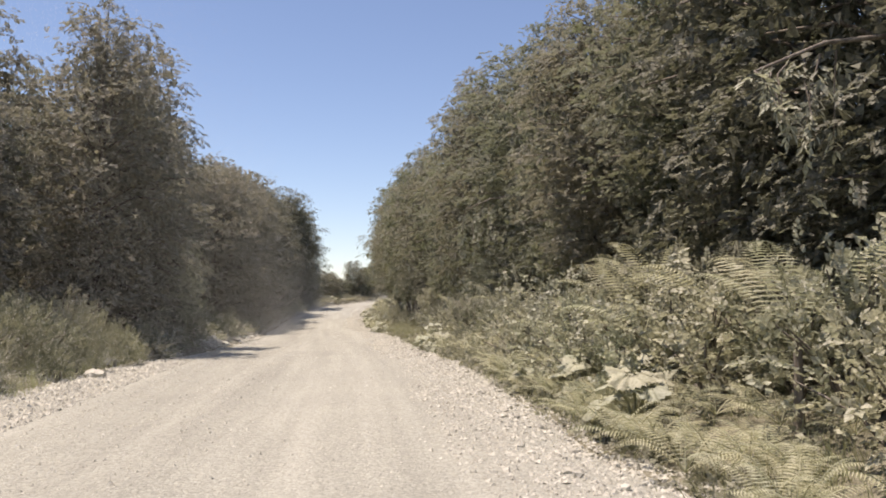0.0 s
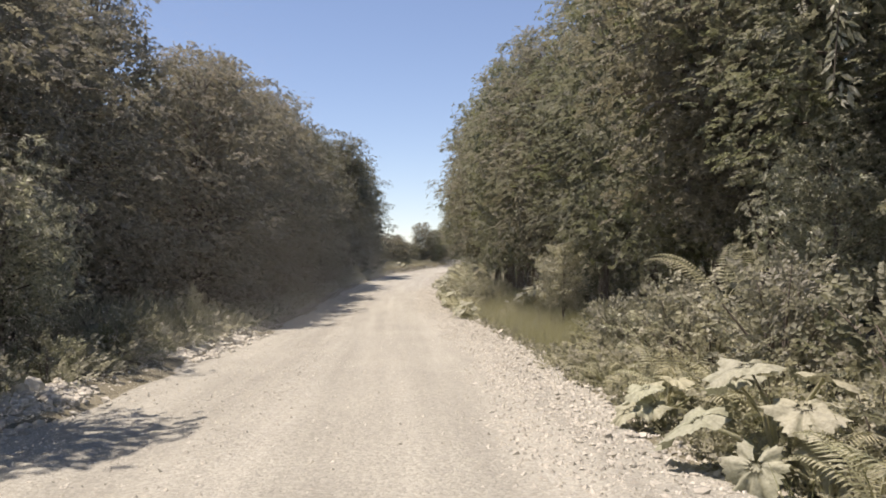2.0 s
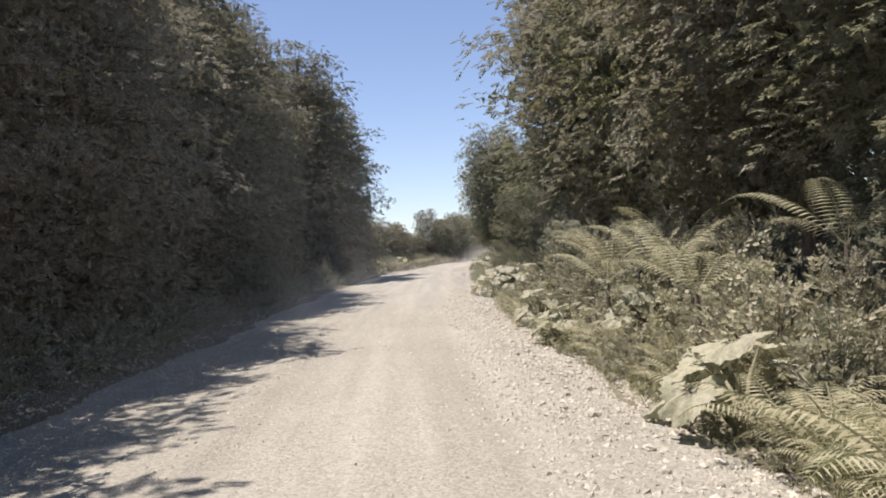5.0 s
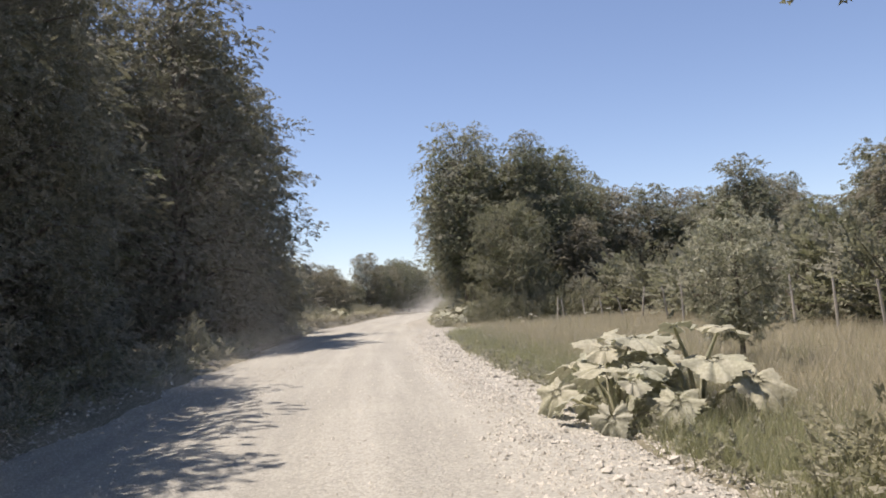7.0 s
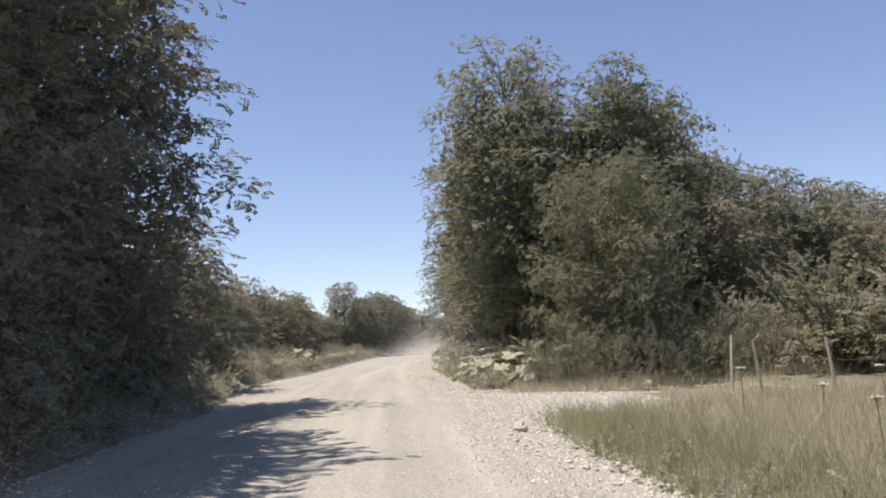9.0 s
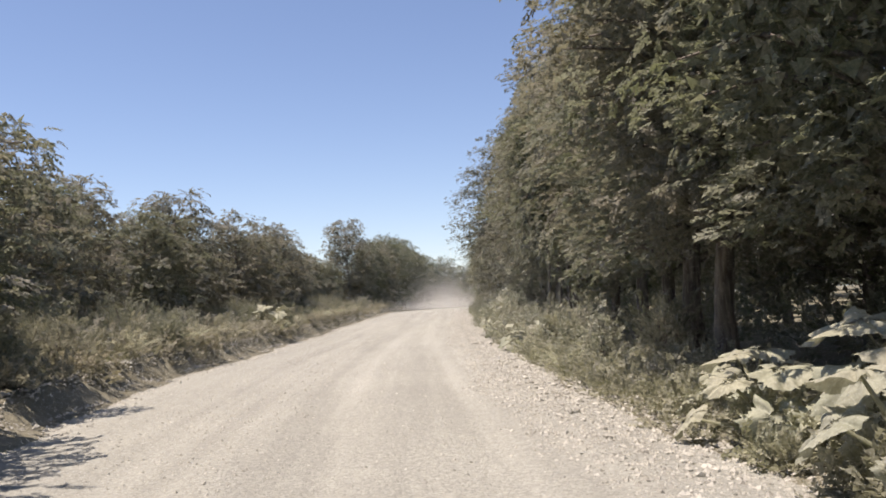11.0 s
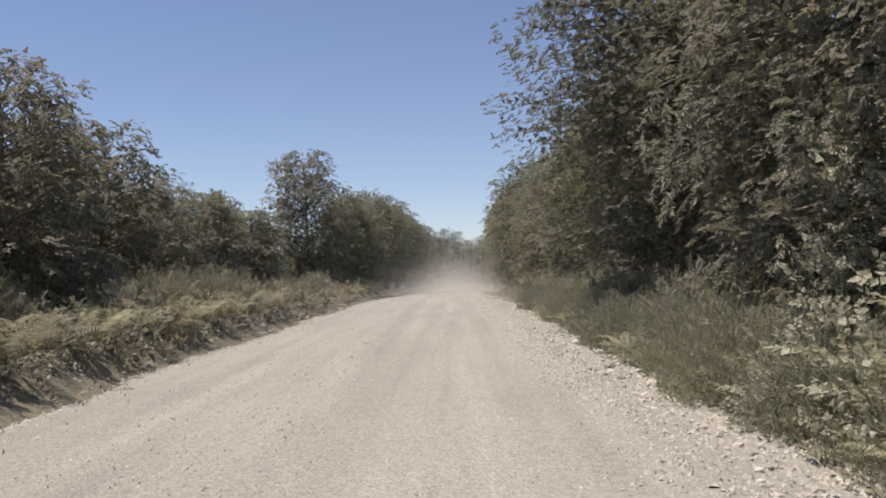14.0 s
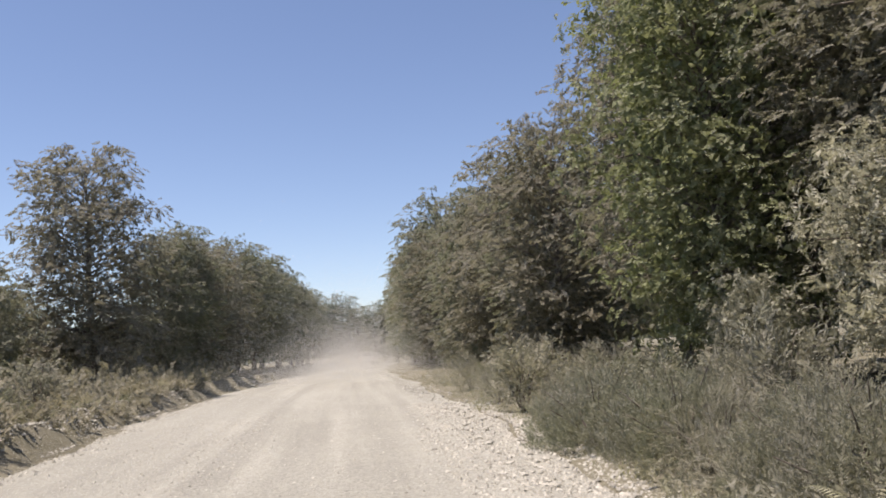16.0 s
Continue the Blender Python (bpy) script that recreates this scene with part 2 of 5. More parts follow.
def leaflet(length, width, fold=0.15, droop=0.1):
    """One pointed leaf, folded along its rib: two quads."""
    v = np.array([(0, 0, 0), (width * 0.5, length * 0.45, fold * width), (0, length, -droop * length), (-width * 0.5, length * 0.45, fold * width), (0, length * 0.5, 0)], float)
    return v, np.array([(0, 1, 2, 4), (0, 4, 2, 3)])


def diamond(length, width, droop=0.1):
    v = np.array([(0, 0, 0), (width * 0.5, length * 0.42, 0.1 * width), (0, length, -droop * length), (-width * 0.5, length * 0.42, 0.1 * width)], float)
    return v, np.array([(0, 1, 2, 3)])


def sprig(rng, count, spread, length, width, seed_leaf=diamond):
    """A twig's end: leaves set alternately along it, one unit long, in a loose fan."""
    t = (np.arange(count) + 0.5) / count
    side = np.where(np.arange(count) % 2, 1.0, -1.0)
    pos = np.stack([side * 0.02, t * 0.8, -0.12 * t * t], 1)
    ang = side * (spread * (1 - 0.6 * t)) + rng.normal(0, 0.2, count)
    along = np.stack([np.sin(ang), np.cos(ang), rng.normal(-0.15, 0.25, count)], 1)
    up = np.stack([rng.normal(0, 0.35, count), rng.normal(0, 0.35, count), np.ones(count)], 1)
    return strew(*seed_leaf(length, width), pos, along, up, rng.uniform(0.75, 1.2, count))


def tube(points, radii, sides=6):
    """A tapered limb along points."""
    points, radii = np.asarray(points, float), np.asarray(radii, float)
    d = unit(np.gradient(points, axis=0))
    ref = np.where(np.abs(d[:, 2:3]) > 0.9, [[1.0, 0, 0]], [[0, 0, 1.0]])
    a = unit(np.cross(d, ref))
    b = np.cross(d, a)
    ang = np.arange(sides) * 2 * np.pi / sides
    ring = np.cos(ang)[None, :, None] * a[:, None] + np.sin(ang)[None, :, None] * b[:, None]
    v = (points[:, None] + ring * radii[:, None, None]).reshape(-1, 3)
    i, j = np.meshgrid(np.arange(len(points) - 1), np.arange(sides), indexing="ij")
    k = (j + 1) % sides
    f = np.stack([i * sides + j, i * sides + k, (i + 1) * sides + k, (i + 1) * sides + j], -1).reshape(-1, 4)
    return v, f


def pebble(rng, subdiv=1):
    """A rough stone about one unit across."""
    bm = bmesh.new()
    if subdiv:
        bmesh.ops.create_icosphere(bm, subdivisions=subdiv, radius=0.5)
    else:
        ring = [bm.verts.new((0.5 * math.cos(a), 0.5 * math.sin(a), rng.uniform(-0.3, -0.12))) for a in (0.2, 1.7, 3.3, 4.9)]
        pole = bm.verts.new((rng.uniform(-0.15, 0.15), rng.uniform(-0.15, 0.15), 0.42))
        for i in range(4):
            bm.faces.new((ring[i], ring[(i + 1) % 4], pole))
        bm.verts.index_update()
    sx, sy, sz = rng.uniform(0.8, 1.2), rng.uniform(0.7, 1.1), rng.uniform(0.5, 0.8)
    for v in bm.verts:
        v.co *= rng.uniform(0.82, 1.12) if subdiv < 3 else rng.uniform(0.97, 1.03)
        v.co = Vector((v.co.x * sx, v.co.y * sy, v.co.z * sz))
    vs = np.array([v.co[:] for v in bm.verts])
    fs = np.array([[v.index for v in f.verts] for f in bm.faces])
    bm.free()
    return vs, fs


def threes(f):
    """Faces with four corners, cut into faces with three."""
    return f if f.shape[1] == 3 else np.concatenate([f[:, [0, 1, 2]], f[:, [0, 2, 3]]])


def tree(rng, height, radius, low, leaves, sprigs, size, material, form="round", clumps=46, lean=0.0, foot=0.62, label="", category="tree", tag="tree", flat=0.5, fill=18, layered=False, girth=1.0):
    """A tree: a tapered trunk with limbs, each limb ending in a clump of leafy sprigs."""
    root = new(tag)
    n = 9
    tz = np.linspace(0, height * 0.93, n)
    sway = np.cumsum(rng.normal(0, 0.05, (n, 2)), 0) * (height / 10)
    trunk = np.column_stack([sway[:, 0] + lean * tz / height, sway[:, 1], tz - 0.25])
    r0 = (0.016 * height + 0.02) * girth
    wood = [tube(trunk, np.linspace(r0, 0.02, n) * np.r_[1.35, np.ones(n - 1)], 8)]
    centres, sizes = [], []
    lobe = rng.uniform(0, 6.28)
    for k in range(clumps):
        h = low + (height - low) * ((k + rng.uniform(0, 1)) / clumps)
        u = (h - low) / (height - low)
        if form == "round":
            reach = radius * math.sqrt(max(0.03, 1 - (1.7 * u - 0.75) ** 2 * 0.95)) if u > 0.44 else radius * (foot + (1 - foot) * math.sin(u / 0.44 * math.pi / 2))
        elif form == "spire":
            reach = radius * (1 - u) ** 0.75 + 0.25
        else:
            reach = radius * (0.75 + 0.25 * math.sin(u * 3.1)) * (1 - max(0, u - 0.75) * 2.6)
        a = k * 2.39996 + rng.uniform(-0.5, 0.5)
        reach *= rng.uniform(0.7, 1.02) * (1.0 + 0.09 * math.sin(2 * a + lobe) + 0.08 * math.sin(5 * a + 0.9 * h + lobe))
        base = np.array([np.interp(h * 0.85, trunk[:, 2], trunk[:, i]) for i in range(3)])
        tip = np.array([base[0] + math.cos(a) * reach, base[1] + math.sin(a) * reach, h + rng.uniform(-0.2, 0.25)])
        mid = 0.5 * (base + tip) + np.array([0, 0, 0.12 * reach])
        br = r0 * 0.32 * (1 - 0.6 * u)
        wood.append(tube([base, mid, base + (tip - base) * 0.82], [br, br * 0.6, 0.012], 4))
        for s, share in ((0.84, 1.0), (0.5, 0.6)) if layered else ((0.92, 1.0), (0.55, 0.6)):
            centres.append(base + (tip - base) * s + np.array([0, 0, 0.05]))
            sizes.append(((0.17 + 0.14 * rng.uniform()) if layered else (0.24 + 0.16 * rng.uniform())) * radius * (0.8 + 0.4 * share) * (1 - 0.3 * u))
    v, f = join(*wood)
    child("trunk", mesh_of("trunk", v, f, MAT_BARK, True), root)
    centres, sizes = np.array(centres), np.array(sizes)
    share = sizes**2 / (sizes**2).sum()
    which = rng.choice(len(centres), sprigs, p=share)
    squash = np.array([1, 1, flat])
    if layered:
        # flat sprays, one above the other, drooping outwards
        outward = unit(centres * [1, 1, 0] + rng.normal(0, 0.3, centres.shape) * [1, 1, 0])
        normal = unit(outward * 0.24 + [0, 0, 1] + rng.normal(0, 0.16, centres.shape))
        side = unit(np.cross(normal, outward))
        front = np.cross(side, normal)
        a = rng.uniform(0, 2 * np.pi, sprigs)
        r = np.sqrt(rng.uniform(0.02, 1, sprigs)) * sizes[which] * 1.05
        radial = front[which] * np.cos(a)[:, None] + side[which] * np.sin(a)[:, None]
        pos = centres[which] + radial * r[:, None] + normal[which] * (rng.normal(0, 0.17, sprigs) * sizes[which] - 0.12 * r * r / sizes[which])[:, None]
        along = unit(0.35 * radial + 0.45 * front[which] + rng.normal(0, 0.6, (sprigs, 3)) * [1, 1, 0.4] + [0, 0, -0.12])
        up = unit(normal[which] + rng.normal(0, 0.28, (sprigs, 3)))
    else:
        d = unit(rng.normal(0, 1, (sprigs, 3)) + np.array([0, 0, 0.3]))
        rad = rng.uniform(0.55, 1.0, sprigs) ** 0.6
        pos = centres[which] + d * (sizes[which] * rad)[:, None] * squash
        along = unit(np.cross(d, rng.normal(0, 1, (sprigs, 3))) + d * 0.22 + np.array([0, 0, -0.15]))
        up = unit(d * [1, 1, 0.6] + np.array([0, 0, 0.75]) + rng.normal(0, 0.3, (sprigs, 3)))
    kinds = [leaves(rng) for _ in range(4)]
    bits = []
    for i, (tv, tf) in enumerate(kinds):
        s = slice(i, None, 4)
        bits.append(strew(tv, tf, pos[s], along[s], up[s], size * rng.uniform(0.7, 1.3, len(pos[s]))))
    # the dense inside of each clump
    inner = np.repeat(np.arange(len(centres)), fill)
    away = unit(rng.normal(0, 1, (len(inner), 3)))
    dense = strew(*blade(1.0, 0.55), centres[inner] + away * (sizes[inner] * rng.uniform(0.05, 0.5, len(inner)))[:, None] * squash, rng.normal(0, 1, (len(inner), 3)), away + [0, 0, 0.3], np.minimum(sizes[inner] * rng.uniform(0.25, 0.45, len(inner)), 0.2))
    # the shaded heart of the crown
    m = 4200
    h = rng.uniform(low + 0.04 * height, height * 0.82, m)
    u = (h - low) / (height - low)
    reach = radius * (0.2 + 0.46 * np.sin(np.clip(u * 1.06, 0, 1) * np.pi) ** 0.6) * np.sqrt(rng.uniform(0, 1, m))
    a = rng.uniform(0, 6.283, m)
    heart = np.column_stack([np.interp(h, trunk[:, 2], trunk[:, 0]) + np.cos(a) * reach, np.interp(h, trunk[:, 2], trunk[:, 1]) + np.sin(a) * reach, h])
    core = strew(*blade(1.0, 0.8), heart, rng.normal(0, 1, (m, 3)), rng.normal(0, 1, (m, 3)) + [0, 0, 0.2], rng.uniform(0.012, 0.022, m) * height)
    v, f = join(dense, core, *[(bv, threes(bf)) for bv, bf in bits])
    child("crown", mesh_of("crown", v, f, material), root)
    return tagged(root, label, category)


def blade(length, width, droop=0.1):
    """A small leaf as one pointed face."""
    v = np.array([(width * 0.5, length * 0.15, 0), (0, length, -droop * length), (-width * 0.5, length * 0.2, 0)], float)
    return v, np.array([(0, 1, 2)])


def fine_leaves(rng):
    return sprig(rng, 15, 1.25, 0.29, 0.195, blade)


def tiny_leaves(rng):
    return sprig(rng, 15, 1.3, 0.27, 0.185, blade)


def round_leaves(rng):
    return sprig(rng, 6, 1.2, 0.36, 0.30)


def rough_leaves(rng):
    return sprig(rng, 8, 1.1, 0.40, 0.28, blade)


def broad_leaves(rng):
    return sprig(rng, 7, 1.1, 0.34, 0.24)


def herb_leaves(rng):
    return sprig(rng, 7, 1.1, 0.42, 0.34, blade)


def whip_leaves(rng):
    return sprig(rng, 9, 0.8, 0.34, 0.11)


def broom_leaves(rng):
    return sprig(rng, 9, 0.5, 0.5, 0.05, blade)


def wisp_leaves(rng):
    return sprig(rng, 10, 0.75, 0.42, 0.085, blade)


def shrub(rng, height, radius, leaves, sprigs, size, material, label, tag="shrub", dome=False):
    """A bush: thin stems from one foot, leaves thick towards its skin. dome: a closed, rounded head of upright twigs."""
    root = new(tag)
    wood, tips = [], []
    for k in range(11):
        a, o = rng.uniform(0, 6.28), rng.uniform(0.1, 0.95)
        tip = np.array([math.cos(a) * radius * o, math.sin(a) * radius * o, height * (1 - 0.55 * o * o) * rng.uniform(0.75, 1.1)])
        wood.append(tube([(0, 0, -0.1), tip * [0.45, 0.45, 0.6], tip], [0.022, 0.014, 0.005], 4))
        tips.append(tip)
    v, f = join(*wood)
    child("stem", mesh_of("stem", v, f, MAT_BARK, True), root)
    tips = np.array(tips)
    w = rng.integers(0, len(tips), sprigs)
    t = rng.uniform(0.35, 1.02, sprigs)[:, None]
    pos = tips[w] * t + rng.normal(0, 0.16, (sprigs, 3)) * [radius, radius, height * 0.8]
    pos[:, 2] = np.abs(pos[:, 2]) + 0.03
    along = unit(unit(pos * [1, 1, 0.7] + 1e-4) + rng.normal(0, 0.45, (sprigs, 3)) + [0, 0, 0.15])
    up = unit(rng.normal(0, 0.45, (sprigs, 3)) + [0, 0, 1])
    if dome:
        d = unit(rng.normal(0, 1, (sprigs, 3)))
        d[:, 2] = np.abs(d[:, 2])
        turn = np.arctan2(d[:, 1], d[:, 0])
        lumps = 1 + 0.14 * np.sin(3 * turn + rng.uniform(0, 6)) + 0.1 * np.sin(7 * turn + 5 * d[:, 2])
        pos = d * (lumps * rng.uniform(0.45, 1.0, sprigs) ** 0.6)[:, None] * [radius * 0.9, radius * 0.9, height * 0.86]
        along = unit(d * [0.7, 0.7, 0.4] + rng.normal(0, 0.3, (sprigs, 3)) + [0, 0, 0.75])
        up = unit(rng.normal(0, 1, (sprigs, 3)) + d)
    kinds = [leaves(rng) for _ in range(3)]
    v, f = join(*[strew(tv, tf, pos[i::3], along[i::3], up[i::3], size * rng.uniform(0.7, 1.3, len(pos[i::3]))) for i, (tv, tf) in enumerate(kinds)])
    child("foliage", mesh_of("foliage", v, f, material), root)
    return tagged(root, label, "shrub")


# ---- ground and road ----
def sheet(name, xs_of, ys, height, material):
    """A ground sheet: rows across at each y."""
    rows_v = []
    for y in ys:
        xs = xs_of(y)
        rows_v.append(np.column_stack([xs, np.full(len(xs), y), height(xs, np.full(len(xs), y))]))
    k = len(rows_v[0])
    v = np.concatenate(rows_v)
    i, j = np.meshgrid(np.arange(len(ys) - 1), np.arange(k - 1), indexing="ij")
    f = np.stack([i * k + j, i * k + j + 1, (i + 1) * k + j + 1, (i + 1) * k + j], -1).reshape(-1, 4)
    return new(name, mesh_of(name, v, f, material, True))


LATS = np.concatenate([-np.geomspace(1500, 14, 16), np.arange(-13, 13.1, 0.35), np.geomspace(14, 1500, 16)])


def bed(x, y):
    """The ground sheet: sunk a little under the road."""
    lat = x - road_x(y)
    left, right = edges(y)
    inside = step(0.0, 0.25, lat - left - 0.1) * step(0.0, 0.25, right - 0.1 - lat)
    return ground_z(x, y) - 0.15 * inside


YS = np.concatenate([np.linspace(-1200, -70, 8), np.arange(-60, 0, 6), np.arange(0, 205, 0.8), np.arange(206, 330, 4), np.geomspace(335, 1900, 12)])
tagged(sheet("ground", lambda y: road_x(y) + LATS, YS, bed, MAT_SOIL), "dusty forest floor and meadow soil beside the road", "ground", kind="structure")


def road_surface(x, y):
    lat = x - road_x(y)
    ruts = -0.03 * np.exp(-((lat + 0.85) / 0.3) ** 2) - 0.03 * np.exp(-((lat - 0.75) / 0.3) ** 2) - 0.02 * np.exp(-((lat + 2.6) / 0.3) ** 2)
    left, right = edges(y)
    windrow = 0.05 * np.exp(-((lat + 1.75) / 0.25) ** 2) + 0.05 * np.exp(-((lat - 1.75) / 0.25) ** 2)
    return road_z(y) - 0.006 * (lat + 0.7) ** 2 * 0.5 + ruts + windrow * (0.6 + 0.4 * np.sin(y * 2.1)) + 0.008 * wave(x * 2.2, y * 1.6) - 0.05 * step(-1.0, 0.0, lat - right) - 0.2 * step(-0.12, 0.12, lat - right) - 0.2 * step(-0.12, 0.12, left - lat)


def with_track(ob):
    """Gives the road its own coordinates: metres across and along."""
    me = ob.data
    co = np.empty(len(me.vertices) * 3, np.float32)
    me.vertices.foreach_get("co", co)
    co = co.reshape(-1, 3)
    co[:, 0] -= road_x(co[:, 1])
    me.attributes.new("track", "FLOAT_VECTOR", "POINT").data.foreach_set("vector", co.ravel())
    return ob


def road_xs(y):
    left, right = edges(y)
    return road_x(y) + np.linspace(left - 0.1, right + 0.1, 60)


tagged(with_track(sheet("road", road_xs, np.concatenate([np.arange(-60, 0, 4), np.arange(0, 205, 0.35), np.arange(206, 900, 5)]), road_surface, MAT_GRAVEL)), "pale dusty gravel road with wheel ruts between the trees", "road", kind="structure")

# ---- stones ----
def gravel(name, label, rng, lats, ys, sizes, height, subdiv=1):
    kinds = [pebble(rng, subdiv) for _ in range(5)]
    x = road_x(ys) + lats
    pos = np.column_stack([x, ys, height(x, ys) + sizes * 0.06])
    n = len(x)
    a = rng.uniform(0, 6.28, n)
    along = np.column_stack([np.cos(a), np.sin(a), rng.normal(0, 0.2, n)])
    up = np.column_stack([rng.normal(0, 0.2, n), rng.normal(0, 0.2, n), np.ones(n)])
    v, f = join(*[strew(tv, tf, pos[i::5], along[i::5], up[i::5], sizes[i::5]) for i, (tv, tf) in enumerate(kinds)])
    return tagged(new(name, mesh_of(name, v, f, MAT_STONE)), label, "gravel", kind="stuff")


def top_of(x, y):
    lat = x - road_x(y)
    left, right = edges(y)
    return np.where((lat > left) & (lat < right), road_surface(x, y), ground_z(x, y))


rng = np.random.default_rng(3)
n = 130000
ys = rng.uniform(0, 1, n) ** 1.05 * 190
right = edges(ys)[1]
gravel("shoulder_gravel", "coarse pale loose stones along the road's shoulder", rng, right - 1.9 * rng.uniform(0, 1, n) ** 1.5 + 0.35 + rng.normal(0, 0.12, n), ys, 0.02 + 0.07 * rng.uniform(0, 1, n) ** 2.3, top_of, 0)
n = 3600
ys = rng.uniform(0, 200, n)
gravel("shoulder_stones", "larger pale stones strewn along the shoulder", rng, edges(ys)[1] - rng.uniform(-0.35, 0.9, n), ys, 0.05 + 0.09 * rng.uniform(0, 1, n) ** 2, top_of, 1)
n = 15000
ys = rng.uniform(108, 116.5, n)
gravel("track_gravel", "coarse pale stones of the side track", rng, rng.uniform(1.9, 9.5, n), ys, 0.022 + 0.08 * rng.uniform(0, 1, n) ** 2.8, top_of, 0)
n = 30000
ys = np.where(rng.uniform(size=n) < 0.55, rng.uniform(122, 200, n), rng.uniform(2, 200, n))
gravel("berm_gravel", "coarse pale stones heaped along the berm", rng, edges(ys)[0] + np.where(ys < 22, rng.normal(0.2, 0.5, n), rng.normal(-0.15, 0.33, n)), ys, 0.022 + 0.09 * rng.uniform(0, 1, n) ** 2.8, top_of, 0)
n = 11000
ys = rng.uniform(3, 24, n)
gravel("gravel_heap", "bank of grey crushed stones at the clearing", rng, -3.75 - 2.3 * rng.uniform(0, 1, n) ** 1.2, ys, 0.03 + 0.11 * rng.uniform(0, 1, n) ** 2.2, top_of, 0)
n = 2600
ys = np.where(rng.uniform(size=n) < 0.75, rng.uniform(36.5, 44.5, n), rng.uniform(28.5, 31.5, n))
gravel("stone_heap", "heap of pale broken stones beside the shaded forest edge", rng, -4.35 + rng.normal(0, 0.22, n), ys, 0.04 + 0.16 * rng.uniform(0, 1, n) ** 2.4, top_of, 1)
n = 60000
ys = rng.uniform(3, 190, n)
gravel("road_grit", "small loose stones on the compacted road", rng, np.where(rng.uniform(size=n) < 0.4, rng.uniform(-4, 2, n), rng.choice([-1.75, -3.3, -2.4, 1.6], n) + rng.normal(0, 0.25, n)), ys, 0.012 + 0.05 * rng.uniform(0, 1, n) ** 3.5, top_of, 0)

# ---- trees ----
rng = np.random.default_rng(11)
LEFT = [
    tree(rng, 11.0, 2.9, 0.5, fine_leaves, 5400, 0.27, MAT_SHADE, "column", 92, fill=10, layered=True, label="tall dust-browned beech with layered branches in the shaded forest edge"),
    tree(rng, 10.5, 3.1, 0.5, fine_leaves, 5400, 0.27, MAT_SHADE, "round", 92, fill=10, layered=True, label="tall dark southern beech with dense dusty foliage"),
    tree(rng, 10.8, 2.9, 0.5, fine_leaves, 5400, 0.27, MAT_SHADE, "round", 92, fill=10, layered=True, label="dust-browned beech with a ragged rounded crown"),
]
DARK = [
    tree(rng, 10.8, 3.1, 0.5, fine_leaves, 7000, 0.245, MAT_DEEP, "round", 96, fill=16, layered=True, label="tall green beech, leaves darkened as in shade, with a dense overhanging crown"),
    tree(rng, 11.2, 2.9, 0.5, fine_leaves, 7000, 0.245, MAT_DEEP, "column", 96, fill=16, layered=True, label="tall green beech, leaves darkened as in shade, with layered dense branches"),
]
RIGHT = [
    tree(rng, 10.5, 3.2, 2.0, tiny_leaves, 6600, 0.26, MAT_BEECH, "round", 96, foot=0.45, flat=0.36, fill=10, layered=True, label="tall sunlit beech with fine dark green sprays"),
    tree(rng, 10.0, 3.1, 2.2, tiny_leaves, 6600, 0.26, MAT_BROWN, "round", 96, foot=0.45, flat=0.36, fill=10, layered=True, label="tall beech with fine browned sprays, dusted by the road"),
    tree(rng, 9.0, 2.9, 1.5, broad_leaves, 5200, 0.195, MAT_BROAD, "round", 110, foot=0.45, fill=30, label="broadleaf tree with glossy green leaves in the forest edge"),
    tree(rng, 11.5, 2.9, 2.0, tiny_leaves, 6600, 0.26, MAT_BEECH, "column", 92, flat=0.36, fill=10, layered=True, label="slender tall beech with drooping dark sprays"),
]
FAR = [
    tree(rng, 9.0, 3.1, 0.6, fine_leaves, 3000, 0.36, MAT_BROWN, "round", 84, fill=10, layered=True, label="browned roadside beech further along the road"),
    tree(rng, 9.0, 2.8, 0.6, fine_leaves, 3000, 0.36, MAT_BEECH, "round", 84, fill=10, layered=True, label="dark green roadside beech further along the road"),
]
LIME = [tree(rng, 9.6, 2.5, 1.2, broad_leaves, 4200, 0.24, MAT_LIME, "round", 100, foot=0.6, fill=30, label="bright yellow-green broadleaf tree among the dark beeches")]
SLENDER = [tree(rng, 9.5, 1.5, 4.2, tiny_leaves, 1900, 0.26, MAT_BEECH, "column", 34, fill=10, layered=True, girth=0.42, label="slender pale-barked tree with a small high crown")]
END = [
    tree(rng, 10.5, 3.1, 2.6, tiny_leaves, 6200, 0.265, MAT_BROWN, "round", 84, foot=0.7, fill=10, layered=True, label="tall browned beech with bare lower trunk in the forest edge"),
    tree(rng, 10.8, 3.0, 2.8, tiny_leaves, 6200, 0.265, MAT_DEEP, "round", 84, foot=0.7, fill=10, layered=True, label="tall green beech, leaves darkened as in shade, with bare lower trunk in the forest edge"),
]
BACK = [tree(rng, 11.5, 3.6, 1.4, fine_leaves, 1900, 0.5, MAT_BEECH, "round", 60, fill=10, layered=True, label="tall dark beech standing behind the forest edge")]
SMALL = [
    tree(rng, 5.6, 2.5, 0.4, fine_leaves, 2100, 0.31, MAT_BROWN, "round", 62, fill=10, layered=True, label="low spreading dark beech above the scrub bank"),
    tree(rng, 5.2, 2.2, 0.3, fine_leaves, 2100, 0.31, MAT_OLIVE, "round", 60, fill=10, layered=True, label="small olive-green tree among the scrub"),
]
THICKET = [tree(rng, 5.4, 2.4, 0.3, rough_leaves, 800, 0.38, MAT_OLIVE, "round", 40, fill=12, layered=True, label="low scrubby tree behind the roadside growth")]
FLUFFY = [tree(rng, 6.2, 2.3, 0.3, broom_leaves, 6500, 0.32, MAT_BROOM, "round", 80, label="feathery olive-green bush tree beside the meadow")]
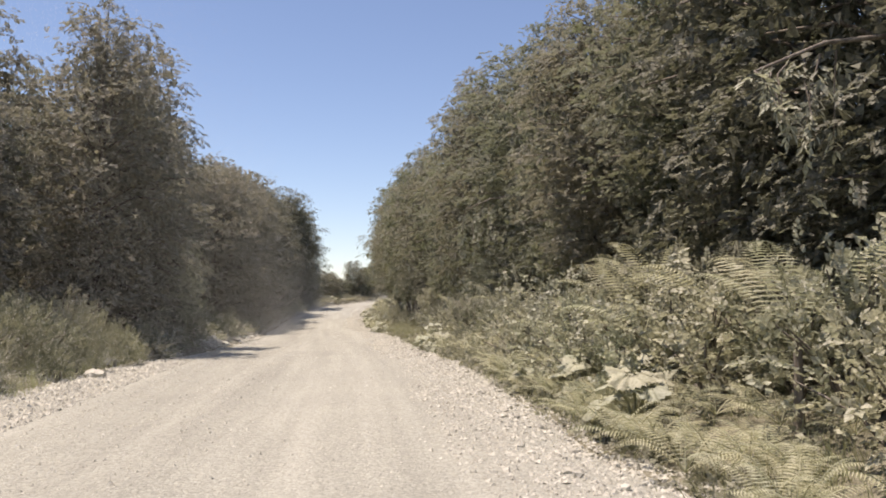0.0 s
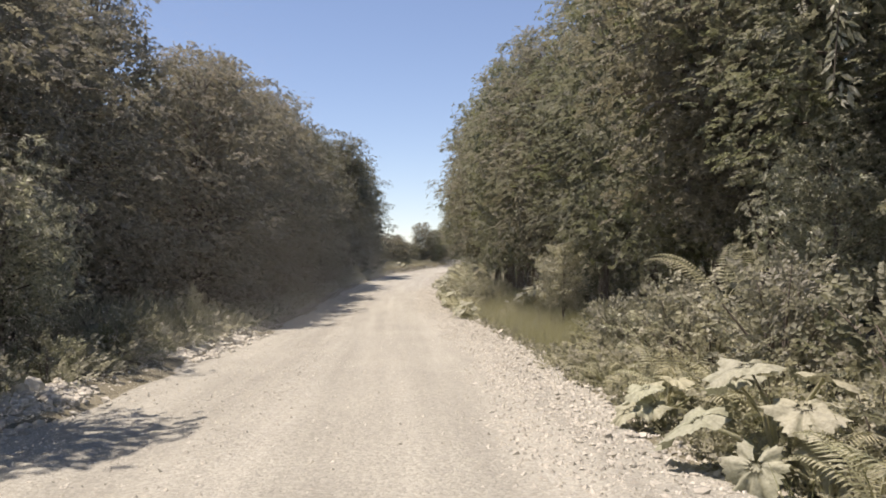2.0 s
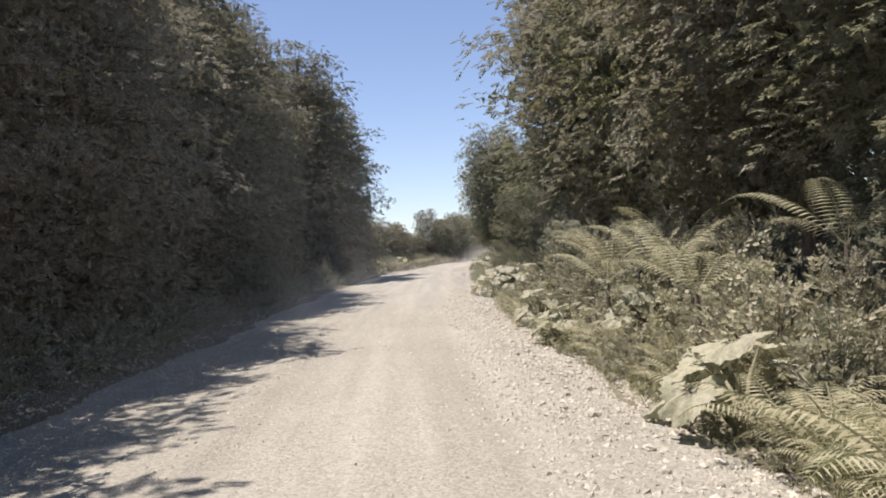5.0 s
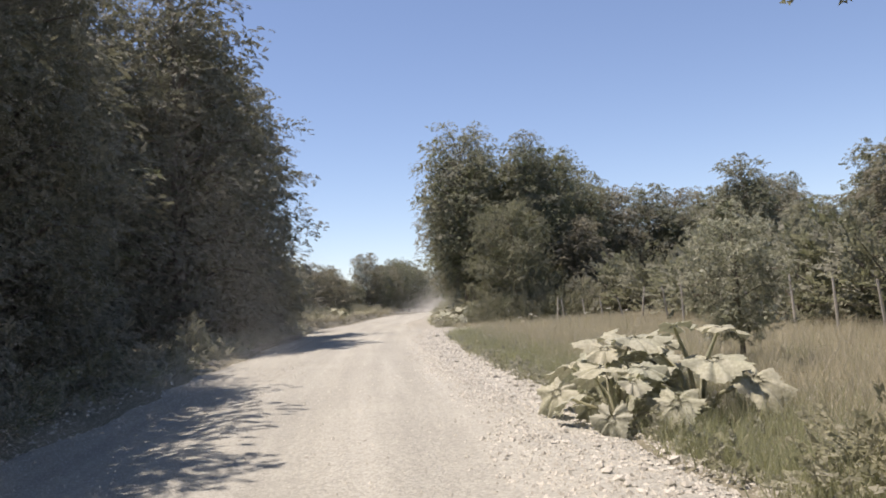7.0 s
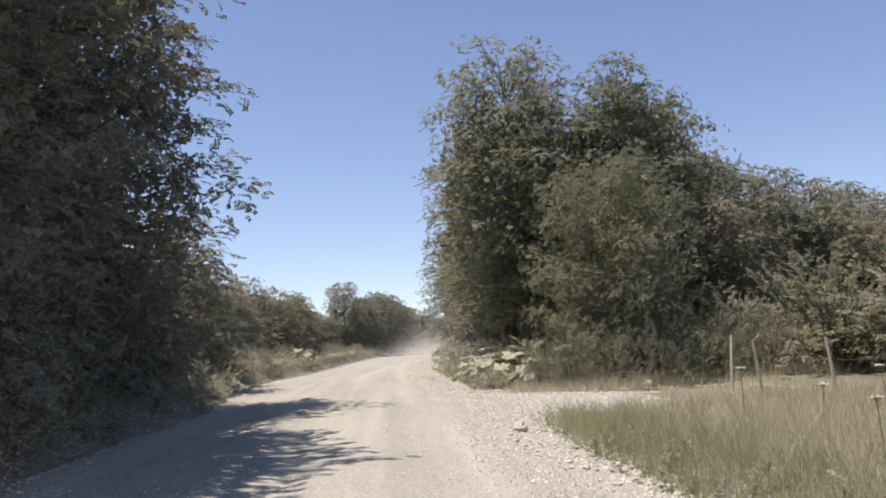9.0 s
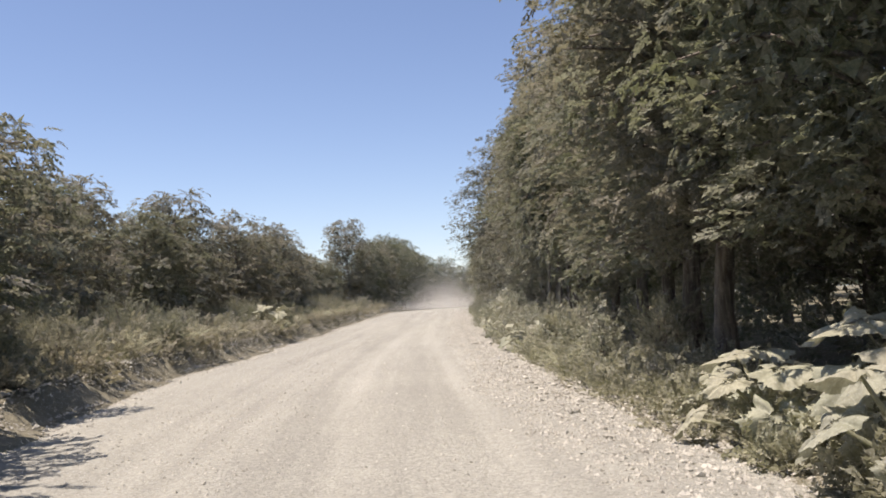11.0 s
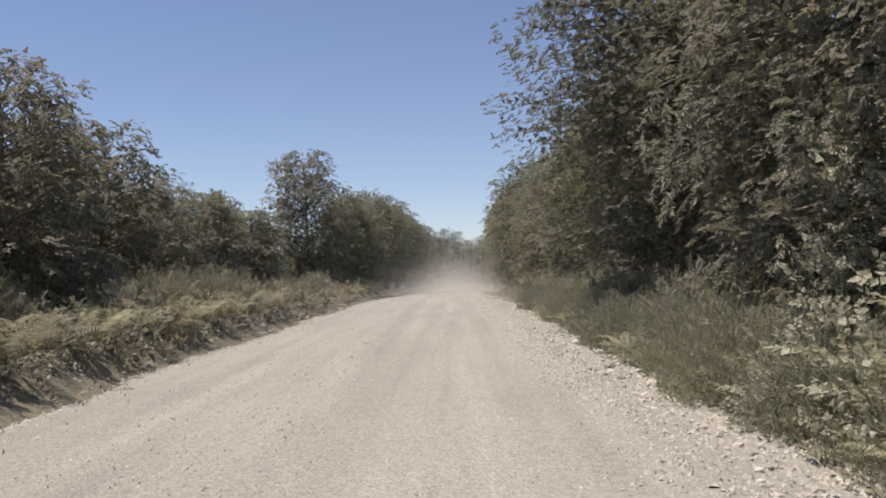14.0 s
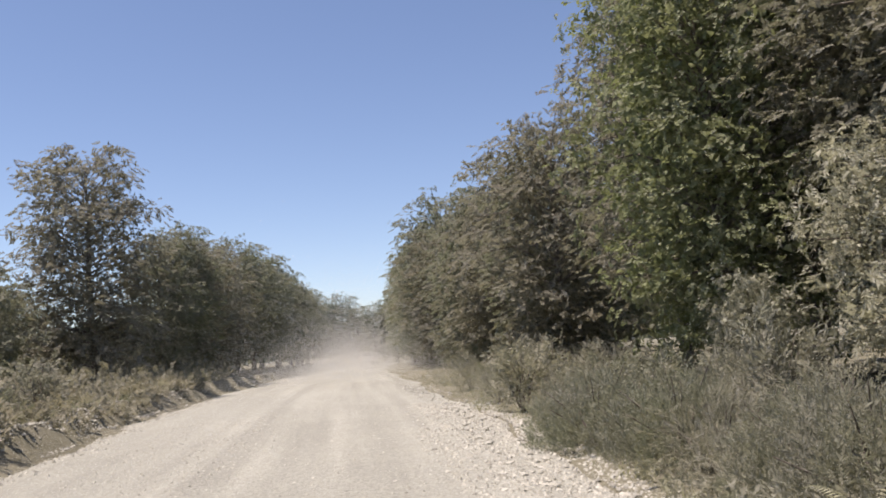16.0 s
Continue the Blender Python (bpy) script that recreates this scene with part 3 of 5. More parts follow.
OVERHANG = [tree(rng, 11.0, 3.8, 1.6, tiny_leaves, 17000, 0.21, MAT_DEEP, "round", 150, foot=0.5, fill=14, layered=True, label="large dark beech with branches hanging over the road")]
WILLOW = [tree(rng, 4.2, 1.5, 1.0, whip_leaves, 1300, 0.24, MAT_PALE, "round", 40, label="pale tall shrub with narrow silvery leaves", category="shrub", tag="tall_shrub")]

r2 = random.Random(5)
spots = []                                             # (prototypes, lat, y, scale)
# forest edge across the road from the driver
y = 24.5
while y < 113.5:
    s = r2.uniform(0.79, 0.93) if y < 45 else r2.uniform(0.88, 1.01) if y < 62 else r2.uniform(0.98, 1.14)
    spots.append((LEFT if y < 76 else DARK, (-8.9 if 31 < y < 46 else -7.1 if y < 90.5 else -9.2 if y < 104.5 else -7.5) + r2.uniform(-0.3, 0.3), y, s * (1.22 if y > 104.5 else 1.12 if 31 < y < 46 else 1.06 if y > 76 else 1.0)))
    y += r2.uniform(3.0, 3.9)
for y in np.arange(0, 112, 5.5):
    spots.append((BACK, -11.0 + r2.uniform(-0.8, 0.8), float(y) + r2.uniform(-1, 1), r2.uniform(0.78, 0.9) if y < 60 else r2.uniform(0.95, 1.1)))
for y in (-3.0, 2.0, 8.0, 13.5, 18.5, 22.0):
    spots.append((LEFT, -9.6 + r2.uniform(-0.5, 0.5), y, 0.85))
# forest edge on the driver's side, up to the meadow
y = 8.5
while y < 78:
    s = r2.uniform(0.80, 0.90) if 15 < y < 27 else r2.uniform(0.94, 1.1)
    spots.append((DARK if y < 13 else RIGHT, (6.1 if 45 < y < 64 else 6.7) + r2.uniform(-0.35, 0.45), y, s))
    y += r2.uniform(3.2, 4.1)
for y in np.arange(4, 80, 8.5):
    spots.append((BACK, 11.3 + r2.uniform(-1, 1), float(y), r2.uniform(0.85, 1.0)))
spots += [([DARK[0]], -6.35, 115.8, 1.17), ([DARK[1]], -8.4, 112.6, 1.05), (SMALL, -8.0, 119.6, 0.95), (SMALL, -7.6, 122.6, 0.9), (SMALL, -10.6, 121.0, 1.05), (THICKET, -13.5, 119.5, 1.0), (THICKET, -13.0, 123.5, 1.0), ([RIGHT[0]], 5.7, 76.6, 1.1), ([RIGHT[1]], 6.3, 72.4, 1.08)]
# clump past the meadow
spots += [([RIGHT[0]], 5.2, 123.8, 1.13), ([RIGHT[3]], 8.6, 122.4, 0.96), ([RIGHT[2]], 10.6, 124.5, 1.12), ([RIGHT[1]], 5.3, 129.0, 1.08), (FAR, 11.5, 128, 1.1), (BACK, 9.0, 131, 0.95), (FLUFFY, 7.2, 117.9, 1.0), (SMALL, 11.2, 121.6, 1.0)]
spots += [(FAR, lat, y, k) for lat, y, k in ((13.4, 127, 0.88), (15.2, 128.5, 0.92), (18.5, 132, 0.98), (21.5, 134, 0.95), (24.5, 137, 1.0), (28, 141, 1.02), (31, 146, 1.0), (34, 144, 0.95))]
# forest edge after the clump
y = 133.0
while y < 164:
    spots.append((END if 143.5 < y < 150 else RIGHT if y < 155 else DARK, 6.5 + r2.uniform(-0.4, 0.4), y, r2.uniform(0.95, 1.1)))
    y += r2.uniform(3.2, 4.0)
spots += [(SLENDER, lat, y, k) for lat, y, k in ((5.3, 144.0, 1.05), (4.9, 146.0, 0.95), (5.5, 148.2, 1.1))]
spots.append((OVERHANG, 5.8, 168.2, 1.02))
for y in np.arange(174.5, 196, 3.6):
    spots.append((END, 9.6 + r2.uniform(-0.4, 0.4), float(y), r2.uniform(1.08, 1.22)))
for y in np.arange(198, 285, 5.0):
    spots.append((FAR if y < 232 else BACK, 8.1 - (y - 198) * 0.02 + r2.uniform(-0.6, 0.6), float(y), r2.uniform(1.05, 1.2)))
for y in np.arange(132, 230, 11.0):
    spots.append((BACK, 13.5 + r2.uniform(-1, 1), float(y), r2.uniform(0.75, 0.95)))
spots += [(WILLOW, 6.9, 178.0, 0.95), (WILLOW, 6.6, 181.5, 0.55), (WILLOW, 5.3, 157.0, 0.9), (WILLOW, 5.3, 29.4, 0.62), (WILLOW, 6.0, 86.2, 0.62), (WILLOW, 4.6, 44, 0.6), (WILLOW, -6.3, 33.4, 0.85), (WILLOW, -7.0, 35.6, 0.7)]
# low trees behind the scrub bank
y = 124.5
while y < 194:
    spots.append((SMALL, -10.0 + r2.uniform(-1.0, 1.0), y, r2.uniform(0.86, 0.98) if y < 158 else r2.uniform(0.86, 0.98) if y < 175 else r2.uniform(0.78, 0.88)))
    y += r2.uniform(3.2, 4.4)
for y in np.arange(128, 195, 7):
    spots.append((THICKET, -14 + r2.uniform(-1.5, 1.5), float(y), r2.uniform(0.95, 1.1) if y < 150 else r2.uniform(0.85, 0.98)))
spots += [(SMALL, -6.8, 125.2, 1.08), (SMALL, -7.2, 129.5, 0.95), (SMALL, -9.2, 134.0, 0.8)]
spots += [([FAR[0]], -9.0, 203.0, 1.0), ([FAR[1]], -12.4, 196, 0.55), (SMALL, -13, 206, 0.8), (SMALL, -15.5, 204, 0.85), (SMALL, -18, 209, 1.0), (LIME, 7.4, 183.4, 1.0), (THICKET, -11.2, 199, 0.75), (THICKET, -12.6, 194, 0.8), (THICKET, -10.8, 190, 0.7), (BACK, -15, 203, 0.42), (BACK, -16, 194, 0.4), ([FAR[1]], -8.2, 209.5, 0.74)]
for y in np.arange(214, 300, 5.5):
    spots.append((FAR if y < 232 else BACK, -8.5 + r2.uniform(-0.8, 0.8), float(y), r2.uniform(0.85, 1.0)))
for i in range(13):
    spots.append((BACK, -16 + i * 3.3, 303 + r2.uniform(-3, 6), r2.uniform(0.8, 1.05)))
for i in range(9):
    spots.append((THICKET, -14 - i * 1.6 + r2.uniform(-1, 1), 205 + r2.uniform(-4, 24), r2.uniform(0.85, 1.1)))
# trees behind the meadow fence
for y in np.arange(130, 215, 9.0):
    spots.append((THICKET, -20 + r2.uniform(-2, 2), float(y), r2.uniform(0.8, 1.0)))
    spots.append((THICKET, -28 + r2.uniform(-3, 3), float(y), r2.uniform(0.9, 1.1)))
for i in range(10):
    spots.append((THICKET, 31 + r2.uniform(-3, 5), 84 + i * 5.0, r2.uniform(1.0, 1.3)))
for i in range(17):
    spots.append(((SMALL, SMALL, FAR, SMALL)[i % 4], 19 + r2.uniform(-2.5, 8), 84 + i * 3.0, (r2.uniform(0.85, 1.08) if i % 4 != 2 else r2.uniform(0.62, 0.74)) * (1.3 if i > 9 else 1.1)))


def plant(spots, rng, group, sink=0.06):
    """Plants each spot with one of its prototypes; a prototype stands at its own first spot."""
    used = set()
    for n, (protos, lat, y, s) in enumerate(spots):
        proto = protos[n % len(protos)]
        x, y, z = place(lat, y)
        m = Matrix.Translation((x, y, z - sink)) @ Matrix.Rotation(rng.uniform(0, 6.28), 4, "Z") @ Matrix.Diagonal((s * rng.uniform(0.93, 1.08), s * rng.uniform(0.93, 1.08), s, 1))
        ob = copy_thing(proto, m) if proto.name in used else proto
        used.add(proto.name)
        ob.matrix_basis = m
        tagged(ob, group=group)


plant(spots, rng, "roadside trees")

# ---- shrubs ----
rng = np.random.default_rng(21)
LEAFY = [shrub(rng, 1.3, 0.95, broad_leaves, 230, 0.22, MAT_SHRUB, "dusty leafy shrub at the road's edge"), shrub(rng, 1.2, 0.9, broad_leaves, 230, 0.23, MAT_OLIVE, "green leafy shrub at the road's edge")]
NARROW = [shrub(rng, 1.5, 0.95, whip_leaves, 170, 0.32, MAT_SHRUB, "pale dusty shrub with narrow leaves")]
SCRUB = [shrub(rng, 1.1, 1.1, fine_leaves, 210, 0.26, MAT_OLIVE, "low olive-green scrub bush"), shrub(rng, 1.0, 1.1, broom_leaves, 360, 0.24, MAT_SHRUB, "low dusty broom bush with wispy twigs")]
WHITE = [shrub(rng, 1.2, 0.9, round_leaves, 210, 0.20, MAT_PALE, "pale dust-whitened shrub with rounded leaves")]
bs = []
for y in np.arange(4, 78, 1.5):
    grassy = 37 < y < 56
    bs.append(((LEAFY, LEAFY, NARROW, SCRUB)[r2.randrange(4)], 4.3 + r2.uniform(-0.4, 0.6) + (1.6 if grassy else 0.9 if y < 11 else 0), float(y), r2.uniform(0.5, 0.75) if 36 < y < 63 else r2.uniform(0.7, 1.1)))
for y in np.arange(23, 124, 3.0):
    bs.append((r2.choice((LEAFY, NARROW, SCRUB)), -5.0 + r2.uniform(-0.4, 0.2), float(y), r2.uniform(0.45, 0.8)))
for y in np.arange(9, 22.5, 1.2):
    bs.append(([SCRUB[1]], -7.4 + r2.uniform(-0.8, 0.6), float(y), r2.uniform(0.9, 1.3)))
for y in np.arange(124, 190, 1.7):
    bs.append((r2.choice((LEAFY, SCRUB, SCRUB)), -6.3 + r2.uniform(-0.6, 0.4), float(y), r2.uniform(0.55, 0.85)))
for y in np.arange(131, 172, 1.7):
    bs.append((r2.choice((LEAFY, NARROW, SCRUB)), 4.5 + r2.uniform(-0.4, 0.8), float(y), r2.uniform(0.65, 1.0)))
for y in np.arange(168, 196, 0.8):
    bs.append((([SCRUB[1]], [SCRUB[1]], LEAFY, NARROW, SCRUB)[r2.randrange(5)], 4.3 + r2.uniform(-0.8, 2.4), float(y), r2.uniform(0.7, 1.05)))
for y in np.arange(84, 124, 2.0):
    bs.append(([SCRUB[0]], 13.0 + r2.uniform(-0.8, 1.5), float(y), r2.uniform(1.8, 2.6)))
for i in range(10):
    bs.append((([SCRUB[1]], LEAFY, [SCRUB[1]])[i % 3], 5.4 + i * 0.7, 117.2 + r2.uniform(-0.4, 0.5), r2.uniform(1.1, 1.6)))
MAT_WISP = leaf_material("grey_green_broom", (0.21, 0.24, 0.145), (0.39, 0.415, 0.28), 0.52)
FEATHER = [shrub(rng, 1.25, 1.1, wisp_leaves, 1500, 0.17, MAT_WISP, "rounded feathery grey-green broom bush on the verge", dome=True)]
bs += [(FEATHER, lat, y, k) for lat, y, k in ((3.7, 159.2, 1.1), (3.9, 161.0, 1.0), (4.4, 163.0, 1.1), (4.6, 57.0, 0.9), (4.6, 122.0, 1.1), (6.0, 116.9, 1.2), (7.6, 116.6, 1.4), (9.2, 116.8, 1.5), (10.6, 116.4, 1.3), (5.2, 117.8, 1.0), (-7.0, 12.5, 1.2), (-5.6, 38.6, 0.8), (-5.4, 40.4, 0.75), (-5.7, 42.2, 0.9), (-5.2, 43.4, 0.7), (-6.5, 41.0, 1.1), (-6.4, 38.0, 1.0), (-6.2, 43.8, 1.0), (-5.2, 99.2, 0.85), (-5.5, 100.8, 0.75), (-6.8, 15.5, 1.1), (-7.6, 18.6, 1.3), (-7.0, 9.6, 1.1), (-6.2, 16.4, 1.1), (-5.9, 18.2, 1.0), (-6.9, 17.4, 1.3), (-5.4, 20.2, 0.8), (-7.4, 14.4, 1.25), (-6.3, 14.2, 0.9), (-6.5, 20.0, 1.2))]
for y in np.arange(152.5, 184, 0.9):
    bs.append((FEATHER, 3.5 + r2.uniform(-0.1, 1.9), float(y), r2.uniform(0.65, 1.0)))
for y in np.arange(126, 176, 2.4):
    bs.append((FEATHER, -7.6 + r2.uniform(-0.8, 0.8), float(y), r2.uniform(0.8, 1.2)))
for y in np.arange(6, 22, 1.1):
    bs.append((WHITE, 4.5 + r2.uniform(-0.5, 0.5), float(y), r2.uniform(0.9, 1.25)))
for y in list(np.arange(25.5, 33, 1.5)) + list(np.arange(57.5, 77, 2.1)) + list(np.arange(132, 158, 2.2)):
    bs.append((WHITE, 4.0 + r2.uniform(-0.5, 0.6), float(y), r2.uniform(0.6, 0.95)))
bs += [(WHITE, lat, y, k) for lat, y, k in ((3.9, 13.4, 1.1), (3.6, 12.0, 0.9), (4.1, 15.0, 1.15), (3.8, 17.0, 1.0), (3.6, 10.4, 0.8), (3.3, 152.8, 1.0), (3.8, 154.2, 1.2), (3.4, 155.2, 1.0), (3.3, 149.9, 0.95), (3.7, 151.2, 1.1), (4.2, 152.6, 1.25), (3.5, 148.2, 0.9), (3.6, 60.5, 0.9), (4.0, 65.0, 1.0), (4.6, 118.6, 0.8), (3.3, 146.0, 0.7), (3.5, 136.5, 0.8))]
plant(bs, rng, "roadside shrubs")



def undergrowth(name, label, rng, clumps, per, lat0, lat1, y0, y1, low, high, leaves, size, material):
    """A continuous low plant cover: many small mounds of leafy sprigs, as one thing."""
    cl, cy = rng.uniform(lat0, lat1, clumps), rng.uniform(y0, y1, clumps)
    cx = road_x(cy) + verge(cl, cy)
    hi = rng.uniform(low, high, clumps)
    w = np.repeat(np.arange(clumps), per)
    n = len(w)
    d = unit(rng.normal(0, 1, (n, 3)))
    d[:, 2] = np.abs(d[:, 2])
    pos = np.column_stack([cx[w], cy[w], ground_z(cx, cy)[w]]) + d * (hi[w] * rng.uniform(0.35, 1.0, n))[:, None] * [0.85, 0.85, 1]
    along = unit(d + rng.normal(0, 0.4, (n, 3)) + [0, 0, 0.25])
    up = unit(rng.normal(0, 0.4, (n, 3)) + [0, 0, 1])
    kinds = [leaves(rng) for _ in range(3)]
    v, f = join(*[strew(tv, tf, pos[i::3], along[i::3], up[i::3], size * rng.uniform(0.65, 1.3, len(pos[i::3]))) for i, (tv, tf) in enumerate(kinds)])
    return tagged(new(name, mesh_of(name, v, f, material)), label, "undergrowth", kind="stuff")


rng = np.random.default_rng(23)
COVER = "dense dusty low herbs and bramble on the verge"
undergrowth("undergrowth", COVER, rng, 300, 26, 3.0, 5.2, 10, 37, 0.25, 0.6, herb_leaves, 0.165, MAT_HERB)
undergrowth("undergrowth", COVER, rng, 270, 26, 3.0, 5.2, 55.5, 79, 0.25, 0.65, herb_leaves, 0.165, MAT_HERB)
undergrowth("undergrowth", COVER, rng, 420, 26, 2.95, 5.0, 129, 176, 0.2, 0.5, herb_leaves, 0.165, MAT_HERB)
undergrowth("undergrowth", "wispy dusty scrub on the open verge", rng, 330, 26, 3.3, 7.5, 164, 205, 0.35, 0.8, broom_leaves, 0.24, MAT_SHRUB)
undergrowth("undergrowth", "scrub and fern cover on the roadside bank", rng, 700, 15, -9.6, -5.6, 122, 215, 0.45, 0.95, rough_leaves, 0.24, MAT_BRACKEN)
undergrowth("undergrowth", "low scrub along the edge of the bank", rng, 420, 13, -6.2, -5.35, 122, 205, 0.18, 0.5, rough_leaves, 0.2, MAT_BRACKEN)
undergrowth("undergrowth", "shaded dusty herbs under the forest edge", rng, 760, 13, -6.0, -4.5, 22, 123, 0.25, 0.6, rough_leaves, 0.24, MAT_SHRUB)
undergrowth("undergrowth", "wispy pale scrub in the roadside clearing", rng, 170, 18, -8.4, -5.6, 6, 23.5, 0.3, 0.7, broom_leaves, 0.34, MAT_SHRUB)
undergrowth("undergrowth", "dark bramble mass behind the meadow fence", rng, 330, 18, 11.6, 19.0, 82, 124, 0.8, 1.9, rough_leaves, 0.42, MAT_OLIVE)
undergrowth("undergrowth", "low herbs creeping onto the gravel", rng, 430, 7, 2.75, 3.3, 4, 105, 0.08, 0.26, herb_leaves, 0.14, MAT_HERB)
undergrowth("undergrowth", "dark young growth under the forest edge", rng, 170, 26, 7.4, 11.0, 6, 78, 0.9, 2.1, rough_leaves, 0.4, MAT_BEECH)
undergrowth("undergrowth", "dark young growth under the forest edge", rng, 110, 26, 7.4, 11.0, 126, 172, 0.9, 2.1, rough_leaves, 0.4, MAT_BEECH)
undergrowth("undergrowth", "herbs and scrub at the foot of the clump", rng, 170, 14, 5.6, 14.0, 116.2, 121.0, 0.3, 0.9, rough_leaves, 0.28, MAT_HERB)
undergrowth("undergrowth", "low herbs creeping onto the gravel", rng, 250, 7, 2.75, 3.3, 119, 178, 0.08, 0.26, herb_leaves, 0.14, MAT_HERB)
undergrowth("undergrowth", "herbs and scrub beside the road at the clump", rng, 150, 26, 3.0, 5.0, 118.0, 130, 0.25, 0.6, herb_leaves, 0.165, MAT_HERB)
undergrowth("undergrowth", "low green herbs at the meadow's edge", rng, 60, 12, 2.95, 4.1, 79, 106, 0.1, 0.24, rough_leaves, 0.14, MAT_SHRUB)

# ---- ferns ----
def frond_mesh(name, pairs, length, droop, width, material=MAT_FERN):
    """An arching frond along +y: a rib with a pointed leaflet to either side at each step."""
    t = np.linspace(0.12, 0.99, pairs)
    rib = lambda u: np.stack([0 * u, length * (u - 0.12 * u**3), length * (1.1 * u - (droop + 0.2) * u * u)], -1)
    p = rib(t)
    tang = unit(rib(t + 0.02) - p)
    w = width * np.sin(np.clip(t * 1.02, 0, 1) * np.pi) ** 0.6 * (1.1 - 0.55 * t) + 0.01
    bits = [tube(rib(np.linspace(0, 1, 7)), np.linspace(0.008, 0.002, 7), 3)]
    for side in (-1, 1):
        along = np.column_stack([np.full(pairs, side * 1.0), 0.35 + 0 * t, -0.18 + 0 * t]) + tang * 0.2
        up = np.cross(np.column_stack([np.ones(pairs), 0 * t, 0 * t]), tang)
        bits.append(strew(*diamond(1.0, 0.46 * length / pairs / max(width, 0.01), 0.12), p, along, up, w))
    return mesh_of(name, *join(*bits), material)


FRONDS = [frond_mesh("frond", 20, 0.75, 0.62, 0.17), frond_mesh("frond", 18, 0.6, 0.5, 0.15), frond_mesh("frond", 26, 1.55, 0.6, 0.36)]


DRY_FRONDS = [frond_mesh("frond", 18, 0.75, 0.66, 0.18, MAT_BRACKEN), frond_mesh("frond", 18, 0.65, 0.75, 0.17, MAT_BRACKEN)]


def fern(rng, lat, y, size, big=False, dry=False):
    root = new("tree_fern" if big else "fern")
    count = 6 if big else rng.integers(6, 9)
    for k in range(count):
        f = child("frond", FRONDS[2] if big else (DRY_FRONDS if dry else FRONDS)[int(rng.integers(0, 2))], root)
        f.matrix_basis = Matrix.Rotation(k * 6.283 / count + rng.uniform(-0.3, 0.3), 4, "Z") @ Matrix.Rotation(rng.uniform(-0.25, 0.35), 4, "X") @ Matrix.Scale(rng.uniform(0.8, 1.15), 4)
    x, y, z = place(lat, y)
    root.matrix_basis = pose(x, y, z + (0.85 if big else 0.12), rz=rng.uniform(0, 360)) @ Matrix.Scale(size, 4)
    if big:
        stem = child("stem", mesh_of("stem", *tube([(0, 0, -0.95 / size), (0, 0, 0.02)], [0.055, 0.04], 7), MAT_BARK, True), root)
        return tagged(root, "large fern with long arching pale fronds at the forest edge", "fern", "ferns on the verge")
    if dry:
        return tagged(root, "browned dusty bracken fern on the roadside bank", "fern", "ferns on the bank")
    return tagged(root, "dusty fern with stiff ladder-like fronds on the verge", "fern", "ferns on the verge")


rng = np.random.default_rng(31)
for y in np.arange(3.8, 13, 0.2):
    fern(rng, rng.uniform(2.95, 4.9), float(y), rng.uniform(0.6, 0.95))
for y in np.arange(6.5, 14, 0.3):
    fern(rng, rng.uniform(2.9, 3.5), float(y), rng.uniform(0.75, 1.0))
for y in np.arange(13, 31, 0.45):
    fern(rng, rng.uniform(3.0, 4.2), float(y), rng.uniform(0.8, 1.25))
for lo, hi, gap in ((31, 37, 0.9), (57, 66, 0.4), (66, 76, 0.75), (82, 86, 0.7), (131, 152, 0.62), (152, 175, 1.3)):
    for y in np.arange(lo, hi, gap):
        fern(rng, rng.uniform(2.95, 4.0), float(y), rng.uniform(0.7, 1.15))
for y in np.arange(55.4, 59.2, 0.3):
    fern(rng, rng.uniform(2.95, 3.7), float(y), rng.uniform(1.1, 1.4))
for y in np.arange(51.5, 55.4, 0.35):
    fern(rng, rng.uniform(2.9, 3.35), float(y), rng.uniform(0.6, 0.9))
for y in np.arange(125, 182, 0.8):
    fern(rng, rng.uniform(-6.9, -5.8), float(y), rng.uniform(0.8, 1.2), dry=rng.uniform() < 0.6)
for y in np.arange(138, 176, 0.55):
    fern(rng, rng.uniform(-6.0, -5.55), float(y), rng.uniform(0.9, 1.3), dry=rng.uniform() < 0.75)
for lat, y, s in ((4.6, 9.6, 1.05), (4.2, 7.3, 0.95), (4.8, 12.2, 1.05), (4.0, 10.8, 0.9), (4.9, 14.6, 1.0), (4.8, 25.6, 0.8), (4.4, 30.5, 0.9), (5.0, 48.5, 0.7), (3.7, 62.6, 0.75), (4.1, 64.8, 0.9), (3.8, 67.2, 0.9), (4.6, 66, 0.9), (4.3, 69, 1.0), (4.6, 72, 0.9), (4.9, 61.6, 0.8), (4.7, 120.0, 0.7), (5.4, 141, 0.7)):
    fern(rng, lat, y, s, True)

